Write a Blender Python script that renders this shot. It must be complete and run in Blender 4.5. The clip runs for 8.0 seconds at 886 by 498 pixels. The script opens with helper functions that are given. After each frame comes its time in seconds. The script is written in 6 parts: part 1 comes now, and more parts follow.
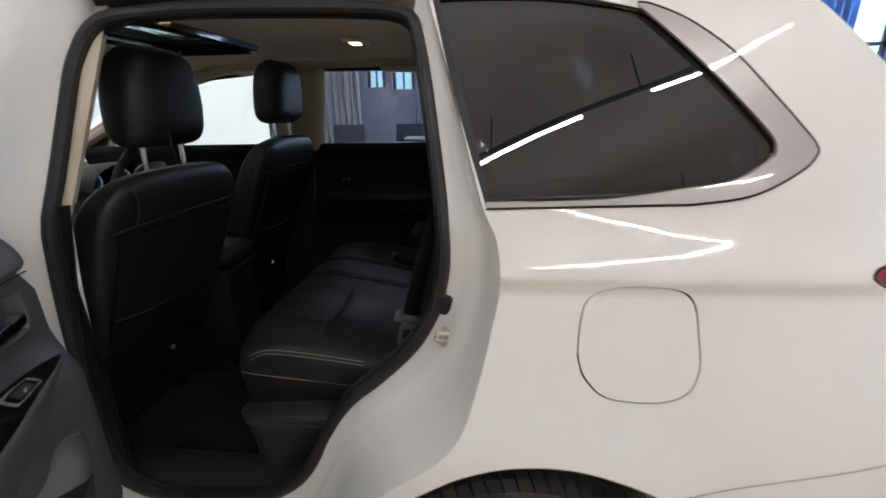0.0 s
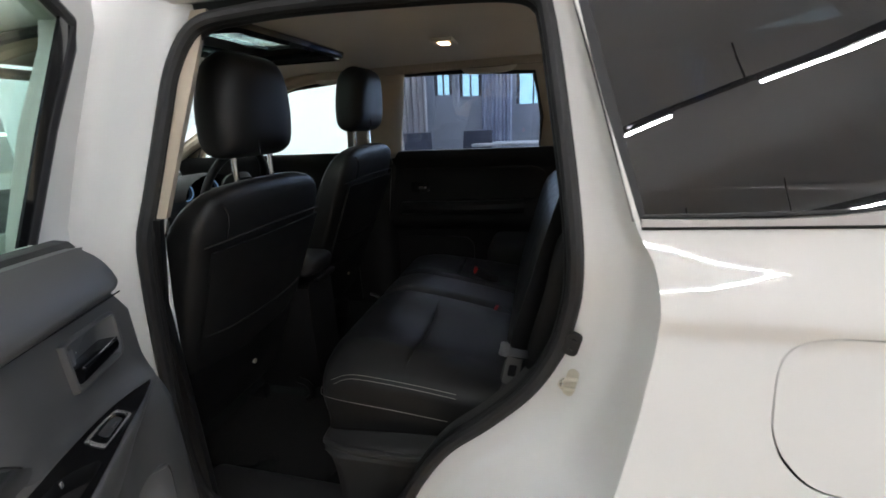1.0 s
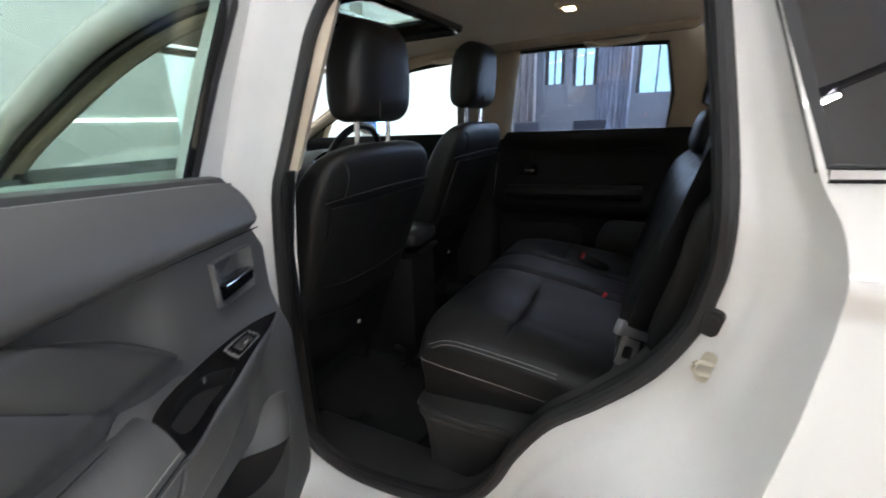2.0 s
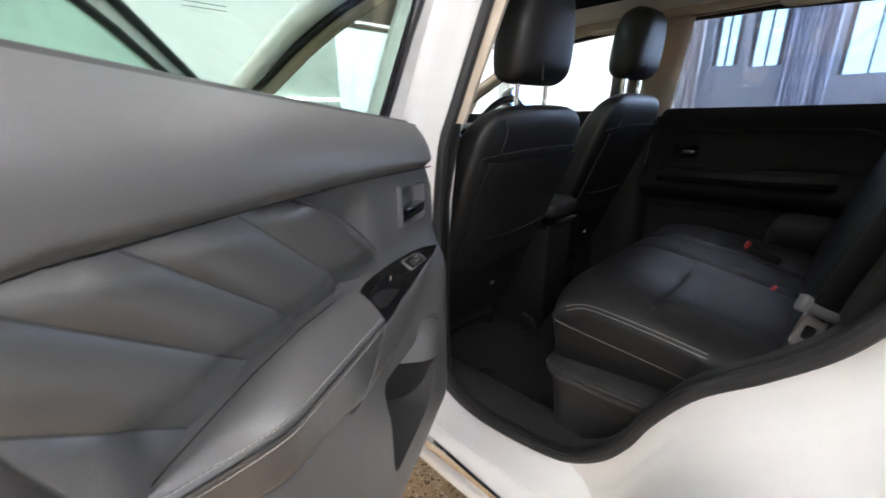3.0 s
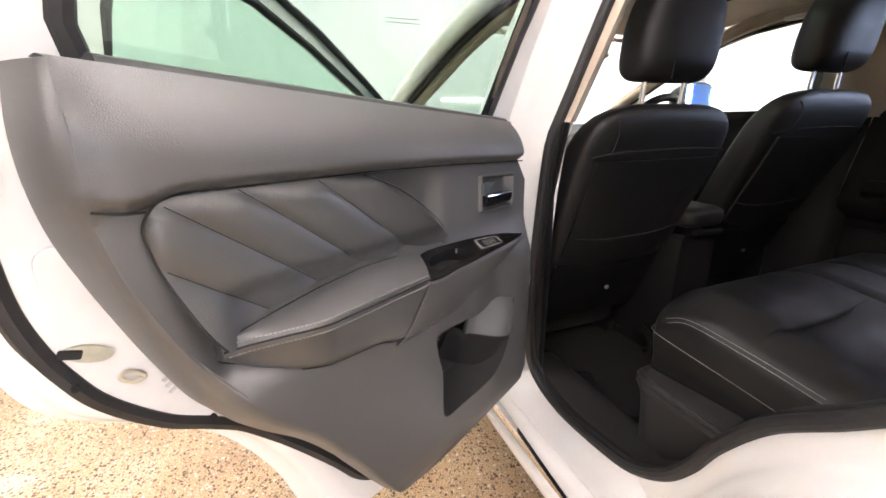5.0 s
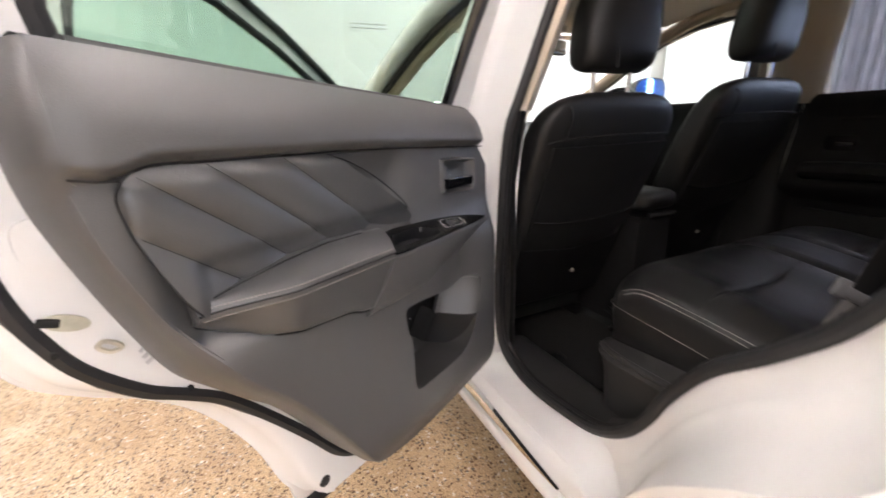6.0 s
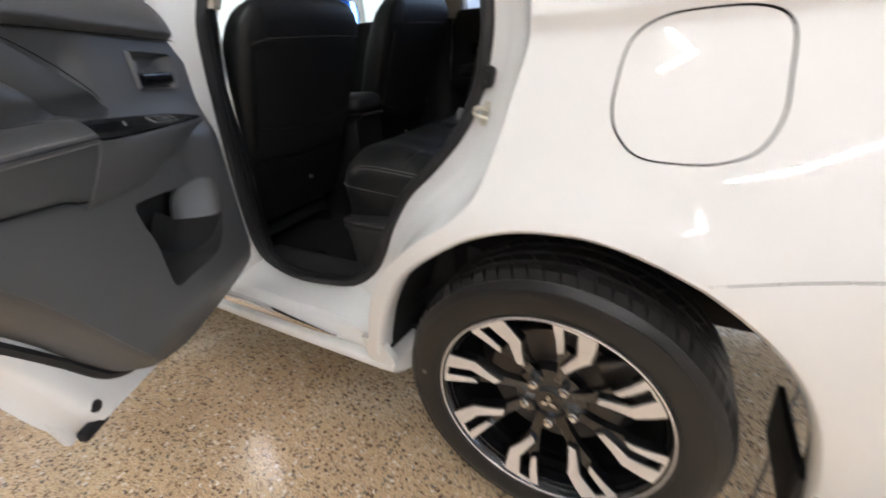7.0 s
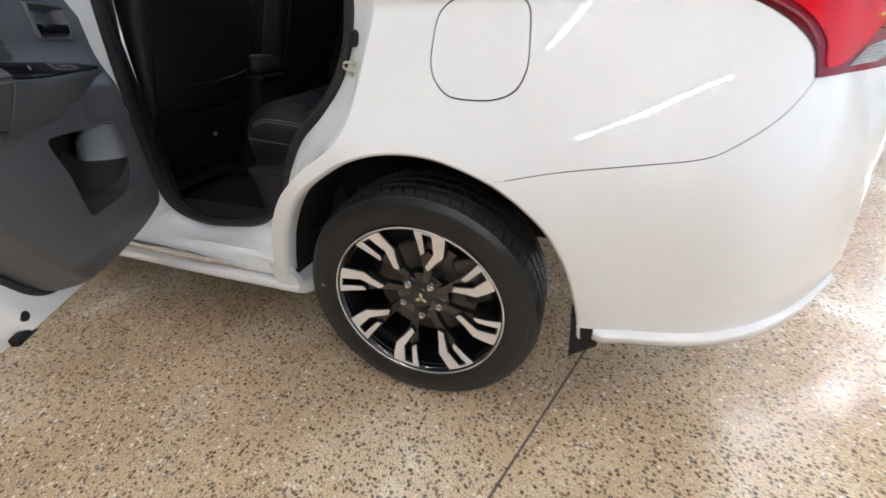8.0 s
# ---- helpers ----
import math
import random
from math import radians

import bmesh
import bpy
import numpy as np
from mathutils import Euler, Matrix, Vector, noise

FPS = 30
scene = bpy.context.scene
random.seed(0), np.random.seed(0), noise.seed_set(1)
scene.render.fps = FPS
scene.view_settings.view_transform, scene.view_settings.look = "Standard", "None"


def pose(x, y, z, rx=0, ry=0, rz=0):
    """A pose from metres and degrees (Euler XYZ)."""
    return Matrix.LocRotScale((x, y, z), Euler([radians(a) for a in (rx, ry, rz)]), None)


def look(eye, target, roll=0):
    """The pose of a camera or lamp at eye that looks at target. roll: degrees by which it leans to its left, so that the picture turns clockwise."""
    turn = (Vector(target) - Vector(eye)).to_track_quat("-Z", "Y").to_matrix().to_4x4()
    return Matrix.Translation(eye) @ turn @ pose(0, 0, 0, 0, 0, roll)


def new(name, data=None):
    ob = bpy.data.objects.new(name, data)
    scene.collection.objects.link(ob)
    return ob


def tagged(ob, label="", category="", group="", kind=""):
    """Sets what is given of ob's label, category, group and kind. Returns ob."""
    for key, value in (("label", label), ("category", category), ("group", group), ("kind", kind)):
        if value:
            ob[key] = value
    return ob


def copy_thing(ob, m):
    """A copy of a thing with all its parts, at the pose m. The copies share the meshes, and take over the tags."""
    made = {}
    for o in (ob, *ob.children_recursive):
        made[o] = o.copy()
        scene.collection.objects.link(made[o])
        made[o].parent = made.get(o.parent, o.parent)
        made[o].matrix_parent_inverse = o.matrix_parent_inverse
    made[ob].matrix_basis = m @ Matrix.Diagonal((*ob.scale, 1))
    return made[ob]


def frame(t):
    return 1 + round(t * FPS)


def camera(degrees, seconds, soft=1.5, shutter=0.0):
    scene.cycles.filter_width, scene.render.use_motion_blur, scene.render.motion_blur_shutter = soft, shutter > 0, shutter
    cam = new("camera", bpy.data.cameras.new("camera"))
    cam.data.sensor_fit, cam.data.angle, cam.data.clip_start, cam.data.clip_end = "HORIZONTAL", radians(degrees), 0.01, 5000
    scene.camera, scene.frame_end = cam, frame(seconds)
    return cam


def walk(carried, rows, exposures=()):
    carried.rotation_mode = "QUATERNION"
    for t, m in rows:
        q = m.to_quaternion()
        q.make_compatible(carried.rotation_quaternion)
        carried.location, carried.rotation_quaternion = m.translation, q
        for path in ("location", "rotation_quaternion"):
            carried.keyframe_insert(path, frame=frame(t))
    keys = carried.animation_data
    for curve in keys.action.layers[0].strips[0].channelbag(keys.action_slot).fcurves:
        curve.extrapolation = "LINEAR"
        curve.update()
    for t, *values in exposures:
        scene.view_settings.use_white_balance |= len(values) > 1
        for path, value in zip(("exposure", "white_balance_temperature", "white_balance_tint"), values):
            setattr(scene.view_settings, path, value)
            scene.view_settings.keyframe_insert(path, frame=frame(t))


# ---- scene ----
cam = camera(94.5, 8.0, soft=1.6, shutter=0.35)
PATH = [
    (0, (-0.094, -0.574, 1.353), (-0.278, 1.318, 0.731), -0.9),
    (0.5, (-0.144, -0.499, 1.357), (-0.502, 1.375, 0.757), -1.9),
    (1, (-0.215, -0.459, 1.343), (-0.678, 1.398, 0.761), -2.5),
    (1.2, (-0.236, -0.456, 1.338), (-0.734, 1.395, 0.768), -2.3),
    (2.3, (-0.259, -0.474, 1.254), (-1.304, 1.123, 0.653), -1.5),
    (2.5, (-0.27, -0.49, 1.247), (-1.397, 1.045, 0.636), -0.8),
    (3, (-0.265, -0.558, 1.208), (-1.611, 0.786, 0.588), -0.9),
    (3.5, (-0.237, -0.598, 1.189), (-1.752, 0.555, 0.574), -0.6),
    (4, (-0.246, -0.525, 1.196), (-1.899, 0.423, 0.59), -0.4),
    (4.5, (-0.181, -0.494, 1.198), (-1.922, 0.282, 0.592), -0.3),
    (4.7, (-0.126, -0.487, 1.202), (-1.893, 0.226, 0.594), -0.3),
    (5.8, (-0.057, -0.492, 1.186), (-1.825, 0.217, 0.578), -1.2),
    (6, (-0.029, -0.49, 1.166), (-1.762, 0.317, 0.58), -2.2),
    (6.5, (0.051, -0.507, 1.11), (-1.353, 0.734, 0.409), -3.7),
    (7, (0.161, -0.598, 1.058), (-0.766, 0.939, 0.177), -4.6),
    (7.5, (0.27, -0.692, 1.034), (-0.4, 0.913, 0.046), -3.3),
    (8, (0.391, -0.801, 1.048), (-0.207, 0.826, 0.051), -2.0),
]
walk(cam, [(t, look(eye, target, roll)) for t, eye, target, roll in PATH], [(0, -0.6, 6400, 15), (1.2, -0.25, 6150, 11), (2.5, 0.3, 6150, 13), (3.5, 0.73, 6500, 17), (4.5, 0.82, 6850, 21), (5.8, 0.56, 6850, 22), (6.5, 0.2, 6600, 18), (7, 0.03, 6250, 14), (8, -0.16, 5950, 12)])

# ---- world and lights ----
world = bpy.data.worlds.new("world")
scene.world = world
world.use_nodes = True
wn = world.node_tree
sky = wn.nodes.new("ShaderNodeTexSky")
sky.sky_type, sky.sun_disc, sky.sun_elevation, sky.sun_rotation = "NISHITA", False, radians(40), radians(60)
wn.links.new(sky.outputs[0], wn.nodes["Background"].inputs[0])
wn.nodes["Background"].inputs[1].default_value = 0.12


def area(name, m, sx, sy, watts, colour=(1, 1, 1)):
    lamp = bpy.data.lights.new(name, "AREA")
    lamp.shape, lamp.size, lamp.size_y, lamp.energy, lamp.color = "RECTANGLE", sx, sy, watts, colour
    ob = new(name, lamp)
    ob.matrix_world = m
    return ob


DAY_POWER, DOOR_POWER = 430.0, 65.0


# ---- materials ----
def material(name, colour, rough=0.5, metal=0.0, coat=0.0, grain=0.0, scale=200.0, vary=0.0, vary_scale=3.0, kind="noise", spec=0.5, emit=0.0):
    mat = bpy.data.materials.new(name)
    mat.use_nodes = True
    nt = mat.node_tree
    b = nt.nodes["Principled BSDF"]
    b.inputs["Base Color"].default_value = (*colour, 1)
    b.inputs["Roughness"].default_value = rough
    b.inputs["Metallic"].default_value = metal
    b.inputs["Coat Weight"].default_value = coat
    b.inputs["Coat Roughness"].default_value = 0.03
    b.inputs["Specular IOR Level"].default_value = spec
    if emit:
        b.inputs["Emission Color"].default_value = (*colour, 1)
        b.inputs["Emission Strength"].default_value = emit
    co = nt.nodes.new("ShaderNodeTexCoord")
    if vary:
        n = nt.nodes.new("ShaderNodeTexNoise")
        n.inputs["Scale"].default_value, n.inputs["Detail"].default_value = vary_scale, 6
        nt.links.new(co.outputs["Object"], n.inputs["Vector"])
        mix = nt.nodes.new("ShaderNodeMix")
        mix.data_type, mix.blend_type = "RGBA", "MULTIPLY"
        mix.inputs[0].default_value = 1
        mix.inputs[6].default_value = (*colour, 1)
        ramp = nt.nodes.new("ShaderNodeMapRange")
        ramp.inputs[1].default_value, ramp.inputs[2].default_value = 0.3, 0.7
        ramp.inputs[3].default_value, ramp.inputs[4].default_value = 1 - vary, 1 + vary
        nt.links.new(n.outputs["Fac"], ramp.inputs[0])
        nt.links.new(ramp.outputs[0], mix.inputs[7])
        nt.links.new(mix.outputs[2], b.inputs["Base Color"])
        rr = nt.nodes.new("ShaderNodeMapRange")
        rr.inputs[1].default_value, rr.inputs[2].default_value = 0.3, 0.7
        rr.inputs[3].default_value, rr.inputs[4].default_value = rough * 0.85, min(1, rough * 1.15)
        nt.links.new(n.outputs["Fac"], rr.inputs[0])
        nt.links.new(rr.outputs[0], b.inputs["Roughness"])
    if grain:
        if kind == "voronoi":
            g = nt.nodes.new("ShaderNodeTexVoronoi")
            g.feature = "SMOOTH_F1"
            out = g.outputs["Distance"]
        else:
            g = nt.nodes.new("ShaderNodeTexNoise")
            g.inputs["Detail"].default_value = 4
            out = g.outputs["Fac"]
        g.inputs["Scale"].default_value = scale
        nt.links.new(co.outputs["Object"], g.inputs["Vector"])
        bump = nt.nodes.new("ShaderNodeBump")
        bump.inputs["Strength"].default_value, bump.inputs["Distance"].default_value = grain, 0.001
        nt.links.new(out, bump.inputs["Height"])
        nt.links.new(bump.outputs[0], b.inputs["Normal"])
    return mat


def glass(name, tint, gloss=1.0, floor=0.045):
    """A thin pane: tinted see-through with a mirror gloss by Fresnel."""
    mat = bpy.data.materials.new(name)
    mat.use_nodes = True
    nt = mat.node_tree
    nt.nodes.remove(nt.nodes["Principled BSDF"])
    clear, shine, mix, rim = (nt.nodes.new(k) for k in ("ShaderNodeBsdfTransparent", "ShaderNodeBsdfGlossy", "ShaderNodeMixShader", "ShaderNodeLayerWeight"))
    clear.inputs[0].default_value = (*tint, 1)
    shine.inputs["Roughness"].default_value = 0.01
    shine.inputs[0].default_value = (gloss, gloss, gloss, 1)
    rim.inputs["Blend"].default_value = 0.5
    power, scaled = nt.nodes.new("ShaderNodeMath"), nt.nodes.new("ShaderNodeMath")
    power.operation, power.inputs[1].default_value = "POWER", 4.0
    scaled.operation, scaled.inputs[1].default_value, scaled.inputs[2].default_value = "MULTIPLY_ADD", 0.8, floor
    nt.links.new(rim.outputs["Facing"], power.inputs[0])
    nt.links.new(power.outputs[0], scaled.inputs[0])
    nt.links.new(scaled.outputs[0], mix.inputs[0])
    nt.links.new(clear.outputs[0], mix.inputs[1])
    nt.links.new(shine.outputs[0], mix.inputs[2])
    nt.links.new(mix.outputs[0], nt.nodes["Material Output"].inputs[0])
    return mat


def aggregate():
    """Ground and polished concrete with brown, grey and cream stones in it."""
    mat = bpy.data.materials.new("polished_aggregate")
    mat.use_nodes = True
    nt = mat.node_tree
    L = nt.links.new
    b = nt.nodes["Principled BSDF"]
    co = nt.nodes.new("ShaderNodeTexCoord")

    def ramp(fac, stops, mode="LINEAR"):
        r = nt.nodes.new("ShaderNodeValToRGB")
        r.color_ramp.interpolation = mode
        while len(r.color_ramp.elements) < len(stops):
            r.color_ramp.elements.new(0.5)
        for e, (p, c) in zip(r.color_ramp.elements, stops):
            e.position, e.color = p, (*c, 1)
        L(fac, r.inputs[0])
        return r.outputs[0]

    def mixed(fac, a, c, blend="MIX"):
        m = nt.nodes.new("ShaderNodeMix")
        m.data_type, m.blend_type = "RGBA", blend
        if isinstance(fac, float):
            m.inputs[0].default_value = fac
        else:
            L(fac, m.inputs[0])
        L(a, m.inputs[6])
        L(c, m.inputs[7])
        return m.outputs[2]

    warp = nt.nodes.new("ShaderNodeTexNoise")
    warp.inputs["Scale"].default_value = 45
    L(co.outputs["Object"], warp.inputs["Vector"])
    add = nt.nodes.new("ShaderNodeVectorMath")
    add.operation = "MULTIPLY_ADD"
    add.inputs[1].default_value = (0.012, 0.012, 0.012)
    L(warp.outputs["Color"], add.inputs[0])
    L(co.outputs["Object"], add.inputs[2])
    big = nt.nodes.new("ShaderNodeTexNoise")
    big.inputs["Scale"].default_value, big.inputs["Detail"].default_value = 1.6, 5
    L(co.outputs["Object"], big.inputs["Vector"])
    fine = nt.nodes.new("ShaderNodeTexNoise")
    fine.inputs["Scale"].default_value, fine.inputs["Detail"].default_value = 260, 5
    L(co.outputs["Object"], fine.inputs["Vector"])
    paste = ramp(big.outputs["Fac"], [(0.3, (0.48, 0.335, 0.20)), (0.52, (0.60, 0.445, 0.275)), (0.62, (0.68, 0.54, 0.365)), (0.72, (0.77, 0.665, 0.51))])
    grit = ramp(fine.outputs["Fac"], [(0.3, (0.42, 0.40, 0.37)), (0.7, (1.44, 1.44, 1.44))])
    colour = mixed(1.0, paste, grit, "MULTIPLY")
    for scale, shown, size, tones in (
        (72.0, 0.56, 0.37, [(0.0, (0.11, 0.07, 0.05)), (0.25, (0.19, 0.12, 0.075)), (0.5, (0.16, 0.145, 0.125)), (0.68, (0.29, 0.19, 0.12)), (0.84, (0.74, 0.68, 0.56))]),
        (140.0, 0.55, 0.36, [(0.0, (0.14, 0.095, 0.07)), (0.28, (0.28, 0.18, 0.115)), (0.52, (0.22, 0.195, 0.165)), (0.72, (0.68, 0.60, 0.48))]),
    ):
        v = nt.nodes.new("ShaderNodeTexVoronoi")
        v.inputs["Scale"].default_value = scale
        L(add.outputs[0], v.inputs["Vector"])
        sep = nt.nodes.new("ShaderNodeSeparateColor")
        L(v.outputs["Color"], sep.inputs[0])
        inside = nt.nodes.new("ShaderNodeMapRange")
        inside.inputs[1].default_value, inside.inputs[2].default_value, inside.inputs[3].default_value, inside.inputs[4].default_value = size, size + 0.05, 1, 0
        L(v.outputs["Distance"], inside.inputs[0])
        pick = nt.nodes.new("ShaderNodeMath")
        pick.operation, pick.inputs[1].default_value = "LESS_THAN", shown
        L(sep.outputs[1], pick.inputs[0])
        both = nt.nodes.new("ShaderNodeMath")
        both.operation = "MULTIPLY"
        L(inside.outputs[0], both.inputs[0])
        L(pick.outputs[0], both.inputs[1])
        soft = nt.nodes.new("ShaderNodeMath")
        soft.operation, soft.inputs[1].default_value = "MULTIPLY", 0.95
        L(both.outputs[0], soft.inputs[0])
        colour = mixed(soft.outputs[0], colour, ramp(sep.outputs[0], tones, "CONSTANT"))
    L(colour, b.inputs["Base Color"])
    r = nt.nodes.new("ShaderNodeMapRange")
    r.inputs[1].default_value, r.inputs[2].default_value, r.inputs[3].default_value, r.inputs[4].default_value = 0.3, 0.7, 0.15, 0.29
    L(big.outputs["Fac"], r.inputs[0])
    L(r.outputs[0], b.inputs["Roughness"])
    bump = nt.nodes.new("ShaderNodeBump")
    bump.inputs["Strength"].default_value, bump.inputs["Distance"].default_value = 0.05, 0.001
    L(fine.outputs["Fac"], bump.inputs["Height"])
    L(bump.outputs[0], b.inputs["Normal"])
    return mat


PAINT = material("pearl_white_paint", (0.78, 0.77, 0.745), 0.42, coat=1.0, spec=0.25, grain=0.02, scale=900, vary=0.012, vary_scale=2.0)
JAMB = material("jamb_white_paint", (0.76, 0.76, 0.745), 0.4, coat=0.6, grain=0.03, scale=500, vary=0.015)
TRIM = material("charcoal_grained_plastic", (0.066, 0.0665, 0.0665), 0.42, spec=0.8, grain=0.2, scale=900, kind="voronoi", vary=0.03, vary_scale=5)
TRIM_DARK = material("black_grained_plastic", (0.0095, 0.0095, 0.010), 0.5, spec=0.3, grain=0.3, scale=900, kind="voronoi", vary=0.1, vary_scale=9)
CABIN_GREY = material("dark_grey_cabin_plastic", (0.025, 0.0247, 0.0245), 0.48, grain=0.3, scale=900, kind="voronoi", vary=0.1, vary_scale=9)
LEATHER = material("black_leather", (0.0120, 0.0120, 0.0122), 0.42, spec=0.4, grain=0.4, scale=700, kind="voronoi", vary=0.08, vary_scale=12)
DOOR_LEATHER = material("charcoal_leather", (0.049, 0.0498, 0.0503), 0.33, spec=0.85, grain=0.2, scale=700, kind="voronoi", vary=0.025, vary_scale=5)
STITCH = material("grey_thread", (0.19, 0.18, 0.17), 0.8)
LATCH = material("zinc_plated_latch", (0.46, 0.45, 0.36), 0.4, metal=0.2, vary=0.15, vary_scale=60)
SEAM = material("seam_shadow_black", (0.008, 0.008, 0.008), 0.8)
RUBBER = material("black_rubber", (0.014, 0.014, 0.015), 0.55, grain=0.3, scale=400, vary=0.15, vary_scale=20)
TYRE = material("tyre_rubber", (0.011, 0.0107, 0.0104), 0.34, grain=0.3, scale=600, vary=0.2, vary_scale=25)
CARPET = material("black_carpet", (0.004, 0.006, 0.0063), 0.95, grain=1.0, scale=900, vary=0.3, vary_scale=60)
LINER = material("beige_headliner", (0.80, 0.745, 0.665), 0.95, grain=0.5, scale=1200, vary=0.03, vary_scale=4)
BEIGE = material("beige_plastic", (0.53, 0.455, 0.35), 0.6, grain=0.2, scale=900, vary=0.03)
CHROME = material("chrome", (0.85, 0.85, 0.86), 0.08, metal=1.0)
SATIN = material("satin_silver_trim", (0.50, 0.485, 0.465), 0.24, metal=0.7, coat=1.0, vary=0.03)
SURROUND = material("glossy_grey_trim", (0.40, 0.375, 0.36), 0.35, metal=0.2, coat=1.0, vary=0.02)
STEEL = material("plated_steel", (0.66, 0.62, 0.52), 0.3, metal=0.6, vary=0.1, vary_scale=30)
MACHINED = material("machined_alloy", (0.80, 0.74, 0.68), 0.36, metal=0.3, vary=0.04, vary_scale=40)
GLOSS_BLACK = material("gloss_black", (0.006, 0.006, 0.007), 0.12, coat=1.0)
DISC = material("brake_steel", (0.16, 0.15, 0.14), 0.45, metal=1.0, vary=0.15, vary_scale=20)
RED_BUTTON = material("red_plastic", (0.65, 0.02, 0.02), 0.4)
RED_LENS = material("red_lamp_lens", (0.60, 0.004, 0.010), 0.2, coat=0.12, spec=0.12)
DARK_LENS = material("dark_red_lens", (0.20, 0.004, 0.012), 0.2, coat=0.12, spec=0.15)
AMBER = material("amber_reflector", (0.9, 0.22, 0.01), 0.25)
PINK_LENS = material("pale_red_lens", (0.42, 0.12, 0.13), 0.2, coat=0.5)
TREAD = material("tread_rubber", (0.034, 0.0325, 0.031), 0.5, grain=0.4, scale=500, vary=0.25, vary_scale=30)
GREY_PLASTIC = material("grey_plastic", (0.10, 0.10, 0.104), 0.5)
FELT = material("dark_arch_liner", (0.013, 0.013, 0.013), 0.95, grain=0.8, scale=300)
CLEAR = glass("green_tinted_glass", (0.80, 0.92, 0.87))
PRIVACY = glass("privacy_glass", (0.16, 0.16, 0.17), floor=0.155)
PALE = glass("clear_screen_glass", (0.93, 0.97, 0.955))
SIDE_TINT = glass("blue_tinted_glass", (0.60, 0.65, 0.74), floor=0.06)
WALL = material("white_wall_paint", (0.52, 0.53, 0.52), 0.8, grain=0.15, scale=120, vary=0.02, vary_scale=1.5)
CEILING = material("grey_ceiling", (0.44, 0.455, 0.475), 0.9, vary=0.06, vary_scale=1)
GREY_WALL = material("grey_wall_paint", (0.30, 0.30, 0.295), 0.8, grain=0.15, scale=120, vary=0.04, vary_scale=1.2)
FLOOR = aggregate()
JOINT = material("dark_floor_joint", (0.09, 0.075, 0.06), 0.8)
TUBE = material("light_diffuser", (1.0, 0.97, 0.93), 0.5, emit=235.0)
WARM_LAMP = material("warm_lamp_lens", (1.0, 0.66, 0.34), 0.5, emit=15.0)
SHEER = material("pale_blue_drape", (0.42, 0.47, 0.58), 0.9, vary=0.15, vary_scale=5)
BLUE = material("blue_drape", (0.07, 0.19, 0.52), 0.9, vary=0.15, vary_scale=5)
GREY_DRAPE = material("grey_blue_drape", (0.42, 0.41, 0.42), 0.9, vary=0.12, vary_scale=4)
BLUE_WALL = material("blue_grey_panel", (0.30, 0.33, 0.375), 0.7, vary=0.15, vary_scale=1.2)
FRAME = material("dark_metal_frame", (0.05, 0.05, 0.055), 0.5)
# Added emission stands for daylight falling on a white wall.
GLOW_WALL = material("wall_daylight_glow", (0.90, 0.96, 1.0), 0.6, emit=0.44)
SLOT = material("wall_strip_light", (1.0, 0.97, 0.90), 0.5, emit=6.0)
DAY = material("bright_sky_backdrop", (0.80, 0.90, 1.0), 1.0, emit=3.0)


# ---- building helpers ----
def finish(bm, name, mat, sharp=35):
    bmesh.ops.recalc_face_normals(bm, faces=bm.faces)
    for f in bm.faces:
        f.smooth = True
    lim = radians(sharp)
    for e in bm.edges:
        if len(e.link_faces) == 2:
            e.smooth = e.calc_face_angle(0) < lim
    me = bpy.data.meshes.new(name)
    bm.to_mesh(me)
    bm.free()
    me.materials.append(mat)
    return me


def part(name, bm, mat, parent=None, label="", sharp=35):
    ob = new(name, finish(bm, name, mat, sharp))
    ob.parent = parent
    return tagged(ob, label) if label else ob


def thing(name, label, category, m=None, group="", kind="", parent=None):
    ob = new(name)
    ob.empty_display_size = 0.1
    ob.parent = parent
    ob.matrix_basis = m or Matrix()
    return tagged(ob, label, category, group, kind)


def single(name, bm, mat, label, category, group="", kind="", sharp=35):
    return tagged(part(name, bm, mat, None, sharp=sharp), label, category, group, kind)


def curve(pts, n=8, closed=False):
    """A Catmull-Rom line through the points."""
    pts = [Vector(p) for p in pts]
    out, m = [], len(pts)
    for i in range(m if closed else m - 1):
        g = (lambda j: pts[j % m]) if closed else (lambda j: pts[min(max(j, 0), m - 1)])
        a, b, c, d = g(i - 1), g(i), g(i + 1), g(i + 2)
        for k in range(n):
            t = k / n
            out.append(0.5 * (2 * b + (c - a) * t + (2 * a - 5 * b + 4 * c - d) * t * t + (3 * b - a - 3 * c + d) * t ** 3))
    return out if closed else out + [pts[-1]]


def inside(px, pz, poly):
    a = np.array([(p[0], p[1]) for p in poly])
    b = np.roll(a, -1, 0)
    px, pz = np.asarray(px)[:, None], np.asarray(pz)[:, None]
    with np.errstate(divide="ignore", invalid="ignore"):
        cross = ((a[:, 1] > pz) != (b[:, 1] > pz)) & (px < (b[:, 0] - a[:, 0]) * (pz - a[:, 1]) / (b[:, 1] - a[:, 1]) + a[:, 0])
    return cross.sum(1) % 2 == 1


def even(loop, step):
    out = []
    for p, q in zip(loop, loop[1:] + loop[:1]):
        p, q = Vector(p[:2]), Vector(q[:2])
        k = max(1, math.ceil((q - p).length / step))
        out += [p.lerp(q, i / k) for i in range(k)]
    return out


